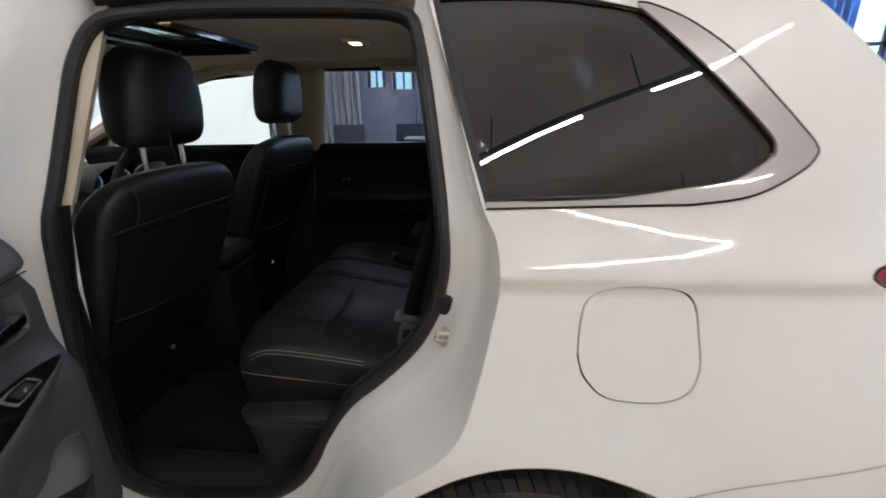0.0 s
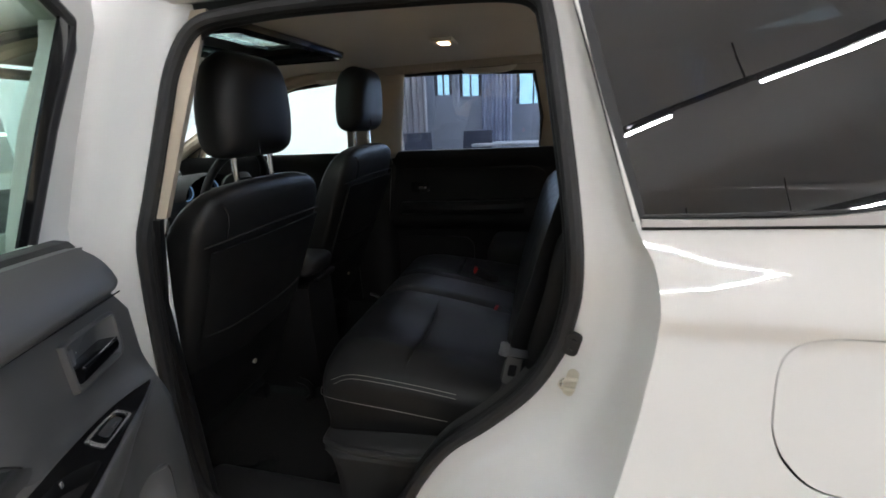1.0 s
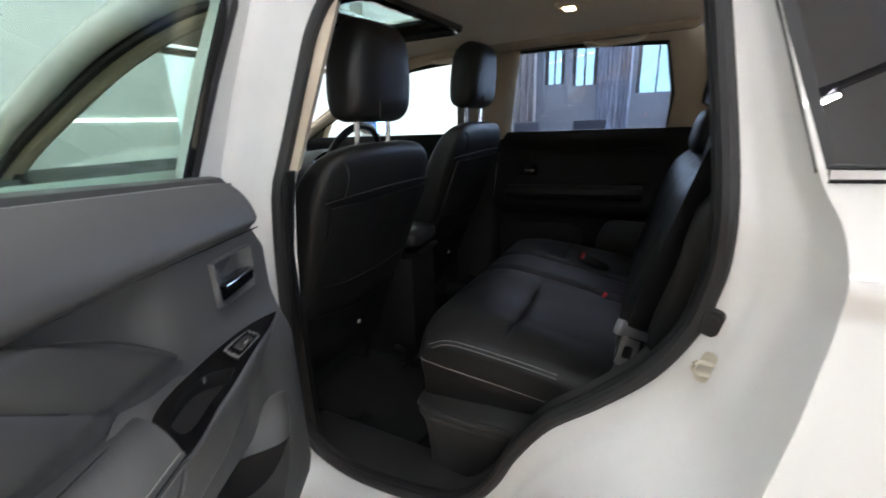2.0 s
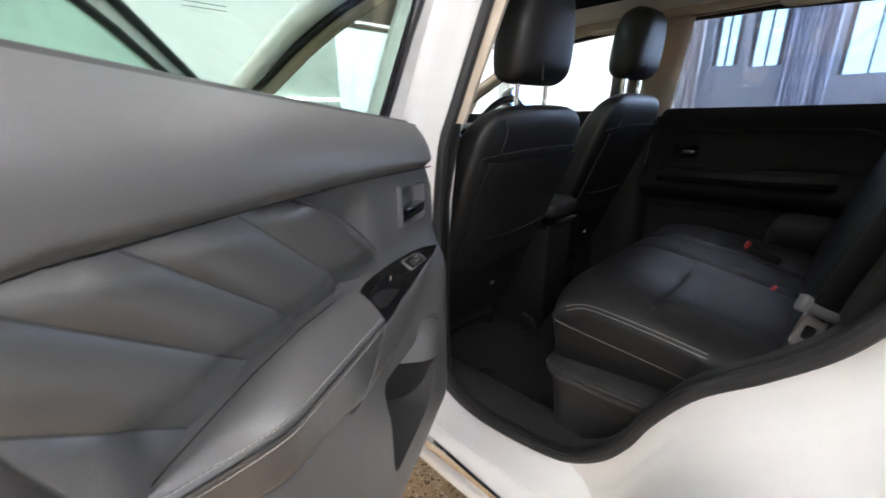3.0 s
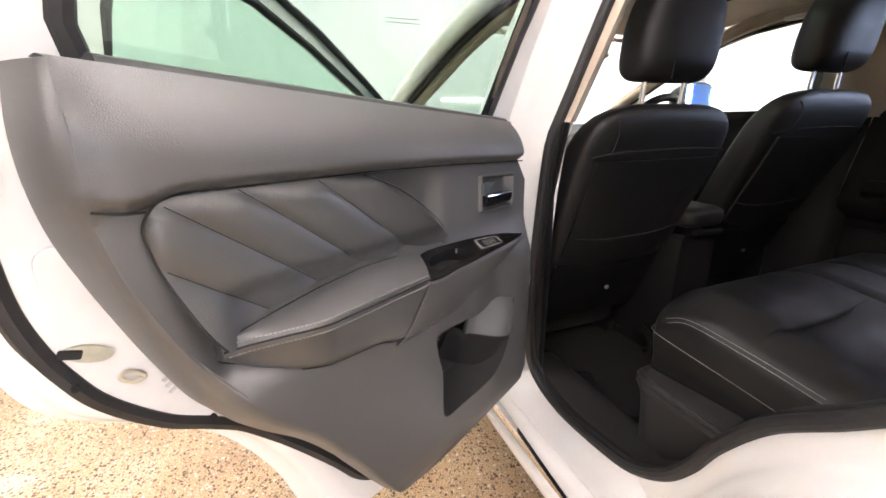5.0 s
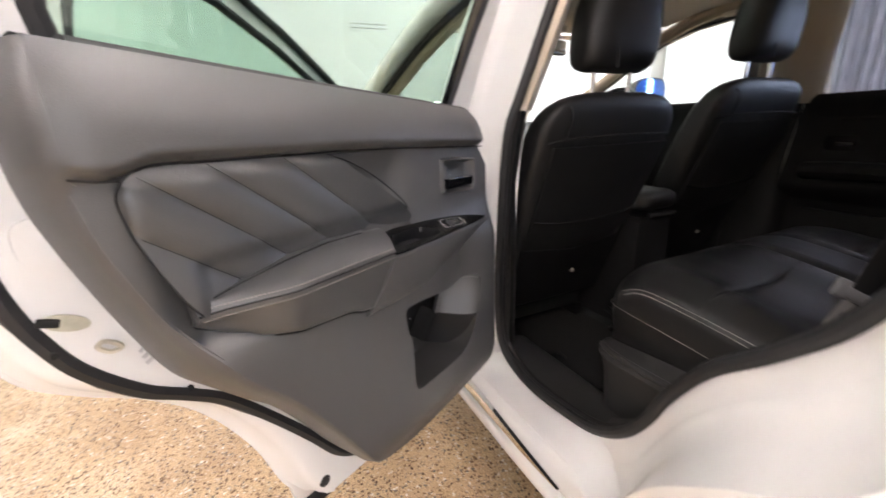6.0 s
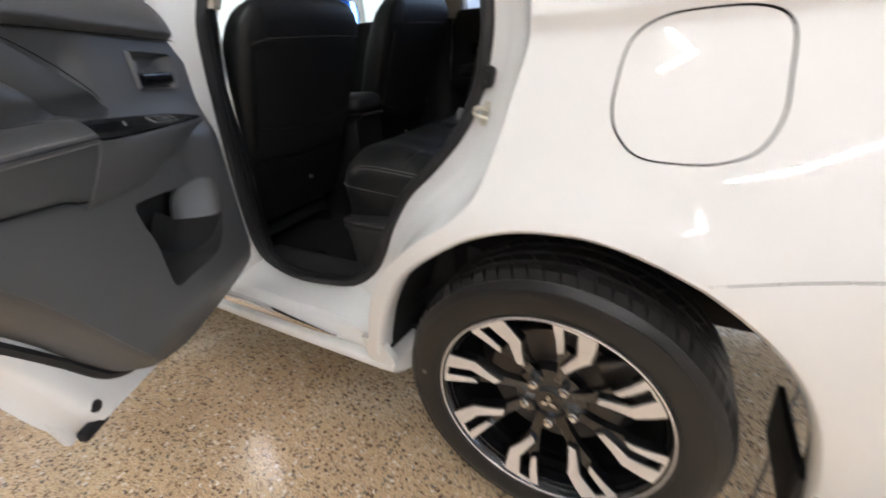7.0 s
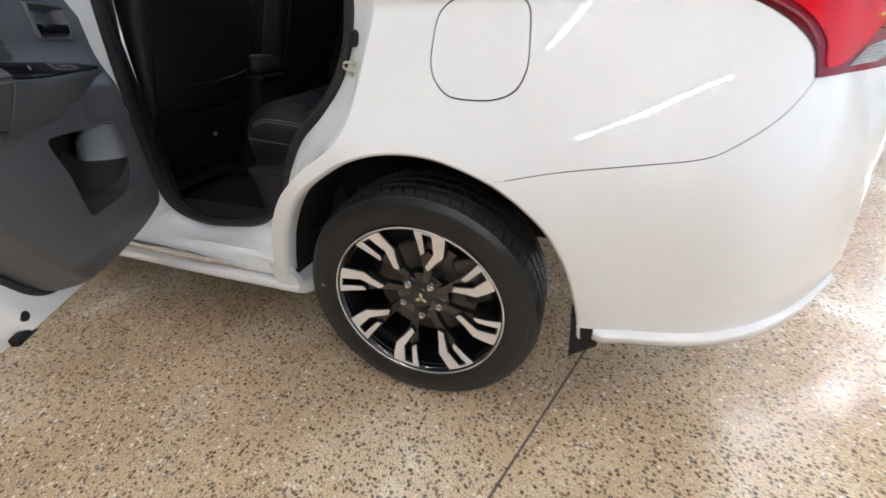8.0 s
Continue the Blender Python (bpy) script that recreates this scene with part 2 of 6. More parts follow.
def sheet(outline, holes, fn, step=0.03, thick=0.0, back=(0, 1, 0), lines=()):
    """A curved panel over a plane outline with holes; fn(u, v) gives the place. Its thickness goes towards back."""
    loops = [even([tuple(p)[:2] for p in loop], step) for loop in (outline, *holes)]
    verts, edges = [], []
    for loop in loops:
        k = len(verts)
        verts += loop
        edges += [(k + i, k + (i + 1) % len(loop)) for i in range(len(loop))]
    for line in lines:
        flags = inside([p[0] for p in line], [p[1] for p in line], loops[0])
        rim_pts = np.array([tuple(v) for v in loops[0]])
        last = None
        for p, good in zip(line, flags):
            if good and np.min(((rim_pts - np.array(p)) ** 2).sum(1)) > (0.35 * step) ** 2:
                verts.append(Vector(p))
                if last is not None:
                    edges.append((last, len(verts) - 1))
                last = len(verts) - 1
            else:
                last = None
    edge_pts = np.array([tuple(v) for v in verts])
    lo, hi = edge_pts.min(0), edge_pts.max(0)
    gx, gz = np.meshgrid(np.arange(lo[0] + step / 2, hi[0], step), np.arange(lo[1] + step / 2, hi[1], step))
    gx, gz = gx.ravel(), gz.ravel()
    ok = inside(gx, gz, loops[0])
    for h in loops[1:]:
        ok &= ~inside(gx, gz, h)
    gx, gz = gx[ok], gz[ok]
    if len(gx):
        near = np.min((gx[:, None] - edge_pts[:, 0]) ** 2 + (gz[:, None] - edge_pts[:, 1]) ** 2, 1) > (0.55 * step) ** 2
        verts += [Vector(p) for p in zip(gx[near], gz[near])]
    from mathutils.geometry import delaunay_2d_cdt
    vs, _, fs, *_ = delaunay_2d_cdt(verts, edges, [], 0, 1e-6)
    mid = np.array([np.mean([tuple(vs[i]) for i in f], 0) for f in fs])
    ok = inside(mid[:, 0], mid[:, 1], loops[0])
    for h in loops[1:]:
        ok &= ~inside(mid[:, 0], mid[:, 1], h)
    bm = bmesh.new()
    new_v = [bm.verts.new(fn(v.x, v.y)) for v in vs]
    for f, good in zip(fs, ok):
        if good:
            bm.faces.new([new_v[i] for i in f])
    bmesh.ops.delete(bm, geom=[v for v in bm.verts if not v.link_faces], context="VERTS")
    if thick:
        rim = [e for e in bm.edges if len(e.link_faces) == 1]
        off = Vector(back).normalized() * thick
        twin = {v: bm.verts.new(v.co + off) for v in list(bm.verts)}
        for f in list(bm.faces):
            bm.faces.new([twin[v] for v in reversed(f.verts)])
        for e in rim:
            a, b = e.verts
            bm.faces.new([a, b, twin[b], twin[a]])
    return bm


def loft(rings, closed=True, caps=True):
    bm = bmesh.new()
    rows = [[bm.verts.new(p) for p in ring] for ring in rings]
    n = len(rows[0])
    for a, b in zip(rows, rows[1:]):
        for i in range(n if closed else n - 1):
            bm.faces.new([a[i], a[(i + 1) % n], b[(i + 1) % n], b[i]])
    if caps and closed:
        bm.faces.new(rows[0][::-1])
        bm.faces.new(rows[-1])
    return bm


def tube(path, r, n=8, closed=False, squash=1.0, flat_dir=None):
    """A round or flattened bar along a line."""
    path = [Vector(p) for p in path]
    rings, m = [], len(path)
    side = None
    for i, p in enumerate(path):
        a = path[(i - 1) % m] if closed else path[max(i - 1, 0)]
        b = path[(i + 1) % m] if closed else path[min(i + 1, m - 1)]
        t = (b - a).normalized()
        if flat_dir is not None:
            s = Vector(flat_dir) - t * t.dot(Vector(flat_dir))
        elif side is None:
            s = t.orthogonal()
        else:
            s = side - t * t.dot(side)
        side = s.normalized()
        up = t.cross(side)
        rings.append([p + side * (r * squash * math.cos(2 * math.pi * k / n)) + up * (r * math.sin(2 * math.pi * k / n)) for k in range(n)])
    if closed:
        rings.append(rings[0])
        bm = loft(rings, caps=False)
        bmesh.ops.remove_doubles(bm, verts=bm.verts, dist=1e-6)
        return bm
    return loft(rings)


def box(size, at=(0, 0, 0), bevel=0.0, turn=None, seg=3):
    bm = bmesh.new()
    bmesh.ops.create_cube(bm, size=1, matrix=Matrix.Diagonal((*size, 1)))
    if bevel:
        bmesh.ops.bevel(bm, geom=list(bm.edges), offset=bevel, segments=seg, profile=0.5, affect="EDGES")
    bm.transform(Matrix.Translation(at) @ (turn or Matrix()))
    return bm


def disc(r, depth, at, axis="y", n=32, bevel=0.0):
    bm = bmesh.new()
    bmesh.ops.create_cone(bm, cap_ends=True, segments=n, radius1=r, radius2=r, depth=depth)
    if bevel:
        bmesh.ops.bevel(bm, geom=[e for e in bm.edges if abs(e.verts[0].co.z - e.verts[1].co.z) < 1e-6], offset=bevel, segments=2, profile=0.5, affect="EDGES")
    bm.transform(Matrix.Translation(at) @ (pose(0, 0, 0, 90) if axis == "y" else pose(0, 0, 0, 0, 90) if axis == "x" else Matrix()))
    return bm


def joined(*bms):
    out = bmesh.new()
    for b in bms:
        me = bpy.data.meshes.new("tmp")
        b.to_mesh(me)
        b.free()
        out.from_mesh(me)
        bpy.data.meshes.remove(me)
    return out


def oval(cx, cy, z, wx, wy, power=4.0, n=40):
    """A rounded-rectangle ring of half sizes wx, wy at height z."""
    pts = []
    for k in range(n):
        a = 2 * math.pi * k / n
        c, s = math.cos(a), math.sin(a)
        pts.append(Vector((cx + wx * math.copysign(abs(c) ** (2 / power), c), cy + wy * math.copysign(abs(s) ** (2 / power), s), z)))
    return pts


def lathe(profile, n=64):
    """Turn a profile of (y, radius) about the y axis."""
    rings = [[Vector((r * math.cos(2 * math.pi * k / n), y, r * math.sin(2 * math.pi * k / n))) for k in range(n)] for y, r in profile]
    return loft(rings, caps=False)


def rounded(x0, z0, x1, z1, r, n=6):
    pts = []
    for cx, cz, a in ((x1 - r, z1 - r, 0), (x0 + r, z1 - r, 90), (x0 + r, z0 + r, 180), (x1 - r, z0 + r, 270)):
        pts += [(cx + r * math.cos(radians(a + 90 * k / n)), cz + r * math.sin(radians(a + 90 * k / n))) for k in range(n + 1)]
    return pts



# ---- the car's form ----
YC = 0.875  # middle of the body
SIDE = curve([(0.0, 0.10), (0.2, 0.05), (0.35, 0.022), (0.50, -0.008), (0.60, -0.024), (0.66, -0.031), (0.71, -0.033), (0.76, -0.0285), (0.80, -0.0195), (0.85, -0.0033), (0.90, 0.0141), (0.95, 0.0318), (1.0, 0.0500), (1.05, 0.0683), (1.06, 0.0718), (1.068, 0.0730), (1.078, 0.0717), (1.088, 0.0705), (1.098, 0.0725), (1.114, 0.0783), (1.13, 0.0848), (1.16, 0.0973), (1.19, 0.1077), (1.205, 0.1120), (1.25, 0.1255), (1.4, 0.1785), (1.55, 0.2395), (1.62, 0.285), (1.68, 0.41)], 10)
SIDE_Z, SIDE_Y = np.array([p.x for p in SIDE]), np.array([p.y for p in SIDE])


def ys(x, z):
    """The outer skin of the near side."""
    y = float(np.interp(z, SIDE_Z, SIDE_Y))
    lip = max(0.0, 1 - ((math.hypot(x, z - 0.34) - 0.44) / 0.11) ** 2)
    y -= 0.009 * lip * lip
    if x > 0.3:
        y += 0.34 * (x - 0.3) ** 2 + (1.75 - 0.55 * min(1.0, max(0.0, (0.70 - z) / 0.22))) * max(0.0, x - 0.65) ** 2
    return y


def on_side(off=0.0):
    return lambda x, z: Vector((x, ys(x, z) + off, z))


def glass_side(x, z):
    """The pane's form: straight below, where the body already turns in."""
    return ys(x, max(z, 1.29)) - 0.35 * max(0.0, 1.29 - z)


def skin(name, bm, mat, label, off=0.0, form=ys):
    """A body panel whose outer face takes the exact normals of the side's form."""
    ob = part(name, bm, mat, car, label, 50)
    h, normals = 0.003, []
    for v in ob.data.vertices:
        x, y, z = v.co
        if abs(y - form(x, z) - off) < 3e-4:
            normals.append(Vector(((form(x + h, z) - form(x - h, z)) / (2 * h), -1.0, (form(x, z + h) - form(x, z - h)) / (2 * h))).normalized())
        else:
            normals.append(Vector((0, 0, 0)))
    ob.data.normals_split_custom_set_from_vertices(normals)
    return ob


def mirrored(bm):
    bm.transform(Matrix.Translation((0, 2 * YC, 0)) @ Matrix.Diagonal((1, -1, 1, 1)))
    bmesh.ops.reverse_faces(bm, faces=bm.faces)
    return bm


def smooth_step(t):
    t = min(1.0, max(0.0, t))
    return t * t * (3 - 2 * t)


car = thing("car", "pearl white family car with its side doors standing open", "car")

ARCH = [(-0.41, 0.37), (-0.395, 0.42), (-0.345, 0.54), (-0.268, 0.655), (-0.16, 0.735), (-0.08, 0.768), (-0.005, 0.78), (0.073, 0.778), (0.15, 0.76), (0.217, 0.733)]
ARCH = [(x * 1.03, 0.34 + (z - 0.34) * 1.03) for x, z in ARCH]
ARCH_REAR = [(0.217, 0.733), (0.275, 0.695), (0.33, 0.64), (0.372, 0.565), (0.40, 0.48), (0.418, 0.40), (0.425, 0.345)]
ARCH_REAR = [(x * 1.03, 0.34 + (z - 0.34) * 1.03) for x, z in ARCH_REAR]
OUTER = [(-0.205, 1.60), (-0.192, 1.549), (-0.148, 1.403), (-0.096, 1.215), (-0.067, 1.147), (-0.061, 1.068), (-0.074, 1.0), (-0.092, 0.925), (-0.122, 0.835), (-0.17, 0.782), (-0.24, 0.735), (-0.325, 0.655), (-0.388, 0.55), (-0.428, 0.44), (-0.445, 0.40)]
SEAM_LINE = [(0.2235, 0.752), (0.356, 0.781), (0.484, 0.799), (0.585, 0.812), (0.634, 0.834), (0.693, 0.876), (0.724, 0.912), (0.737, 0.935)]
LAMP_EDGE = [(0.737, 0.935), (0.730, 0.962), (0.719, 0.985), (0.69, 1.012), (0.645, 1.04), (0.60, 1.06), (0.545, 1.085), (0.53, 1.10), (0.56, 1.115), (0.70, 1.13), (0.86, 1.14)]
REAR_EDGE = [(0.86, 1.14), (0.76, 1.222), (0.66, 1.315), (0.566, 1.407), (0.502, 1.470), (0.439, 1.527), (0.38, 1.57), (0.30, 1.605)]
QGLASS = [(-0.1862, 1.549), (-0.09989, 1.549), (0.007058, 1.544), (0.09632, 1.531), (0.1777, 1.51), (0.2589, 1.435), (0.3165, 1.374), (0.3681, 1.313), (0.3758, 1.295), (0.3679, 1.277), (0.3139, 1.244), (0.2288, 1.229), (0.09572, 1.22), (-0.0852, 1.214), (-0.1391, 1.379)]
QCHROME = [(0.1601, 1.526), (0.1846, 1.521), (0.2414, 1.494), (0.305, 1.446), (0.3616, 1.384), (0.4093, 1.33), (0.4346, 1.298), (0.4335, 1.282), (0.4109, 1.26), (0.3422, 1.225), (0.2619, 1.211), (0.1935, 1.208), (-0.08618, 1.201)]
FLAP = curve([(0.072, 0.985), (0.082, 1.045), (0.115, 1.071), (0.17, 1.077), (0.225, 1.073), (0.254, 1.052), (0.261, 1.0), (0.262, 0.955), (0.245, 0.918), (0.21, 0.902), (0.165, 0.899), (0.115, 0.905), (0.085, 0.93), (0.074, 0.955)], 5, True)

flap_mid = Vector((0.168, 0.99))
flap_out = [flap_mid + (p - flap_mid) * 1.034 for p in FLAP]
window_hole = [*curve([(0.1777, 1.514), (0.2433, 1.487), (0.305, 1.444), (0.3616, 1.382), (0.4326, 1.295), (0.4089, 1.262), (0.3422, 1.227), (0.1935, 1.21)], 4), (-0.08618, 1.203), (-0.144, 1.384), (-0.1862, 1.552), (0.007062, 1.548), (0.09633, 1.534)]
outline = [*curve(OUTER, 5), *curve(ARCH, 5), *curve(SEAM_LINE, 4)[1:], *curve(LAMP_EDGE, 4)[1:], *curve(REAR_EDGE, 4)[1:]]
crease_rows = [[(x, z) for x in np.arange(-0.05, 0.53, 0.02)] for z in (1.052, 1.058, 1.063, 1.068, 1.073, 1.078, 1.083, 1.088, 1.093, 1.098, 1.106, 1.116, 1.13, 1.15)]
skin("quarter_panel", sheet(outline, [flap_out, window_hole], on_side(), 0.02, 0.006, (0, 1, 0), crease_rows), PAINT, "pearl white rear quarter panel")
skin("fuel_flap", sheet(FLAP, [], on_side(0.0005), 0.02, 0.012, (0, 1, 0), [[(x, z) for x in np.arange(0.08, 0.26, 0.02)] for z in (1.058, 1.063, 1.068, 1.073)]), PAINT, "white rounded fuel filler flap", 0.0005)
part("flap_recess", sheet([flap_mid + (p - flap_mid) * 1.06 for p in FLAP], [], on_side(0.014), 0.05), SEAM, car)

# quarter window, its black edge and bright surround
skin("quarter_window", sheet(QGLASS, [], lambda x, z: Vector((x, glass_side(x, z) + 0.010, z)), 0.03, 0.004), PRIVACY, "dark tinted quarter window", 0.010, glass_side)
chrome_in = [(0.1601, 1.519), (0.1777, 1.507), (0.2549, 1.435), (0.3135, 1.374), (0.3652, 1.315), (0.3729, 1.295), (0.365, 1.279), (0.3139, 1.248), (0.2288, 1.233), (0.09571, 1.216), (-0.08618, 1.212)]
part("window_surround", sheet([*curve(QCHROME, 4), *curve(chrome_in, 4)[::-1]], [], on_side(-0.003), 0.012, 0.008), SURROUND, car, "glossy grey window surround", 60)
part("surround_gap", tube([on_side(-0.001)(p.x, p.y) for p in curve(QCHROME, 4)], 0.0028, 6), SEAM, car)
part("window_gasket", tube([on_side(0.006)(p.x, p.y) for p in curve(QGLASS[:-1], 4)], 0.0035), RUBBER, car)
part("pillar_cover", sheet([(-0.1941, 1.552), (-0.1745, 1.552), (-0.08031, 1.215), (-0.09596, 1.208)], [], on_side(0.004), 0.03, 0.004), RUBBER, car)

# rear bumper with its lower strip, and the rear lamp
bumper = [*curve(SEAM_LINE, 4), (0.80, 0.938), (0.95, 0.94), (1.02, 0.86), (1.03, 0.72), (1.03, 0.55), (1.02, 0.45), (0.97, 0.418), (0.90, 0.402), (0.80, 0.394), (0.65, 0.389), (0.50, 0.388), (0.424, 0.388), *curve(ARCH_REAR, 4)[:-4][::-1]]
bumper = [p if isinstance(p, tuple) else (p.x, p.y) for p in bumper]
bm = sheet([(x + (0.0015 if i < 3 else 0), z - (0.002 if i < 29 else 0)) for i, (x, z) in enumerate(bumper)], [], on_side(0.0), 0.022, 0.004)
skin("rear_bumper", bm, PAINT, "white painted rear bumper")
part("panel_gap", tube([on_side(0.001)(p.x, p.y - 0.001) for p in curve(SEAM_LINE, 4)], 0.0011, 6), SEAM, car)
BUMP_X, BUMP_Z = [0.42, 0.47, 0.65, 0.80, 0.90, 0.97, 1.02], [0.386, 0.388, 0.389, 0.394, 0.402, 0.418, 0.45]
rings = []
for x in np.linspace(0.464, 1.02, 40):
    z = float(np.interp(x, BUMP_X, BUMP_Z))
    h = 0.052 + 0.02 * smooth_step((x - 0.7) / 0.25)
    out = 0.016 * smooth_step((x - 0.455) / 0.03)
    y = ys(x, z)
    rings.append([Vector((x, p.x, p.y)) for p in curve([(y + 0.02, z + 0.004), (y + 0.001, z + 0.001), (y - out, z - 0.007), (y - out - 0.001, z - 0.014), (y - out + 0.008, z - h * 0.6), (y - out + 0.03, z - h), (y + 0.05, z - h)], 4)])
part("bumper_strip", loft(rings, closed=True), PAINT, car, "white lower bumper strip", 50)
lamp_out = [*curve(LAMP_EDGE, 4), (0.95, 1.12), (0.97, 1.0), (0.95, 0.94), (0.8, 0.938)]
lamp = part("rear_lamp", sheet(lamp_out, [], on_side(0.001), 0.02, 0.02), DARK_LENS, car, "red rear lamp with a clear lens")
part("red_lens", sheet([tuple(p)[:2] for p in curve([(0.60, 1.085), (0.655, 1.058), (0.705, 1.028), (0.742, 0.990), (0.750, 0.955), (0.768, 0.950), (0.80, 0.965), (0.85, 1.01), (0.90, 1.07), (0.85, 1.115), (0.66, 1.105)], 4, True)], [], on_side(-0.0015), 0.015, 0.003), RED_LENS, lamp, "bright red lens")
part("reversing_lens", sheet([(0.795, 0.949), (0.86, 0.951), (0.90, 0.965), (0.88, 0.985), (0.83, 0.978)], [], on_side(-0.002), 0.02, 0.004), material("clear_ribbed_lens", (0.34, 0.34, 0.33), 0.2, coat=1.0), lamp, "clear ribbed reversing lens")
for k in range(5):
    part("lens_rib", tube([on_side(-0.003)(0.802 + 0.008 * k, 0.953 + 0.0055 * k), on_side(-0.003)(0.875, 0.955 + 0.0055 * k)], 0.0012, 6), GREY_PLASTIC, lamp)
part("light_line", tube([on_side(-0.004)(x, z) for x, z in ((0.832, 1.022), (0.87, 1.026), (0.905, 1.028))], 0.0028, 8), AMBER, lamp, "amber reflecting line")
part("light_line", tube([on_side(-0.004)(x, z) for x, z in ((0.848, 1.004), (0.885, 1.011), (0.92, 1.013))], 0.0026, 8), CHROME, lamp, "bright reflecting line")
part("lens_bead", tube([on_side(-0.002)(p.x, p.y) for p in curve([(0.60, 1.068), (0.655, 1.045), (0.70, 1.018), (0.728, 0.985)], 5)], 0.0016, 6), PINK_LENS, lamp, "pale moulded lens bead")
part("lamp_edge", tube([on_side(0.0005)(p.x, p.y) for p in curve(LAMP_EDGE, 4)], 0.003), material("dark_red_lens_rim", (0.06, 0.004, 0.006), 0.2), lamp)

# wheel arch: lip, liner, mud flap
lip = curve(ARCH, 5) + curve(ARCH_REAR, 5)[1:]
rings = []
for dy, dr in ((0.0, 0.0), (0.004, -0.006), (0.02, -0.010), (0.06, -0.004)):
    row = []
    for p in lip:
        d = Vector((p.x, p.y - 0.34)).normalized()
        row.append(Vector((p.x + d.x * dr, ys(p.x, p.y) + dy, p.y + d.y * dr)))
    rings.append(row)
part("arch_lip", loft(rings, closed=False), PAINT, car, "rolled white wheel arch lip", 60)
rings = []
for dy, dr in ((0.03, -0.003), (0.06, 0.012), (0.30, 0.012), (0.42, 0.0)):
    rings.append([Vector((p.x + (p.x * dr / 0.42), ys(p.x, p.y) + 0.03 + (dy - 0.03) * (1 - 0.85 * smooth_step((p.x - 0.27) / 0.08)), p.y + (p.y - 0.34) * dr / 0.42)) for p in [Vector((-0.42, 0.27)), *lip, Vector((0.43, 0.27))]])
part("arch_liner", loft(rings, closed=False), FELT, car)
part("arch_back", sheet([Vector((-0.46, 0.27)), *[Vector((q.x, q.y + 0.02)) for q in lip if q.x < 0.27], Vector((0.24, 0.60)), Vector((0.20, 0.27))], [], lambda x, z: Vector((x, 0.43, z)), 0.08, 0.01), FELT, car)
part("mud_flap", joined(box((0.014, 0.20, 0.13), (0.420, 0.150, 0.338), 0.004, pose(0, 0, 0, 0, -4)), sheet([(0.412, 0.40), (0.480, 0.398), (0.480, 0.318), (0.418, 0.262)], [], lambda x, z: Vector((x, 0.030 + 0.1 * (0.4 - z), z)), 0.02, 0.03)), TRIM_DARK, car, "black plastic mud flap")

# ---- door opening: jamb, seals, sill ----
INNER = [(-0.225, 1.52), (-0.213, 1.49), (-0.198, 1.40), (-0.175, 1.25), (-0.165, 1.16), (-0.163, 1.09), (-0.170, 1.04), (-0.184, 0.985), (-0.228, 0.905), (-0.30, 0.828), (-0.38, 0.755), (-0.440, 0.665), (-0.478, 0.585), (-0.525, 0.52), (-0.60, 0.468)]
SEAL_FRONT = [(-0.70, 0.447), (-0.83, 0.437), (-0.93, 0.456), (-0.99, 0.50), (-1.012, 0.60), (-1.008, 0.79), (-0.983, 1.06), (-0.948, 1.25), (-0.925, 1.38), (-0.905, 1.47), (-0.855, 1.538), (-0.75, 1.553), (-0.60, 1.555), (-0.36, 1.547), (-0.262, 1.538)]


def y_seal(z):
    return 0.15 + 0.30 * max(0.0, z - 1.15) + 0.02 * max(0.0, 0.5 - z)


def seal_at(p, off=0.0):
    return Vector((p[0], y_seal(p[1]) + off, p[1]))


a, b = curve(OUTER, 6), curve(INNER, 6)
JAMB_STEPS = ((0.04, 0.16), (0.12, 0.44), (0.22, 0.66), (0.36, 0.79), (0.50, 0.86), (0.60, 0.93), (0.72, 0.97), (0.86, 1.0), (1.0, 1.06))
rings = [[] for _ in range(len(JAMB_STEPS) + 1)]
for o, i in zip(a, b):
    d = Vector((i.x - o.x, i.y - o.y))
    yo, yi = ys(o.x, o.y), y_seal(i.y)
    rings[0].append(Vector((o.x, yo + 0.001, o.y)))
    for k, (f, g) in enumerate(JAMB_STEPS):
        q = Vector((o.x, o.y)) + d * f
        rings[k + 1].append(Vector((q.x, yo + (yi - yo) * g, q.y)))
fine = []
for k in range(len(rings[0])):
    fine.append(curve([r[k] for r in rings], 3))
part("door_jamb", loft([[c[j] for c in fine] for j in range(len(fine[0]))], closed=False), JAMB, car, "white painted rear door jamb", 60)
seal_loop = curve(INNER + SEAL_FRONT, 6, True)
part("door_seal", tube([seal_at(p, 0.002) for p in seal_loop], 0.013, 10, True), RUBBER, car, "black rubber door seal")
mid2 = Vector((-0.58, 1.0))
part("seal_carrier", tube([seal_at((p.x + (mid2.x - p.x) * 0.016, p.y + (mid2.y - p.y) * 0.013), 0.016) for p in seal_loop], 0.010, 10, True), TRIM_DARK, car, "black seal carrier strip")

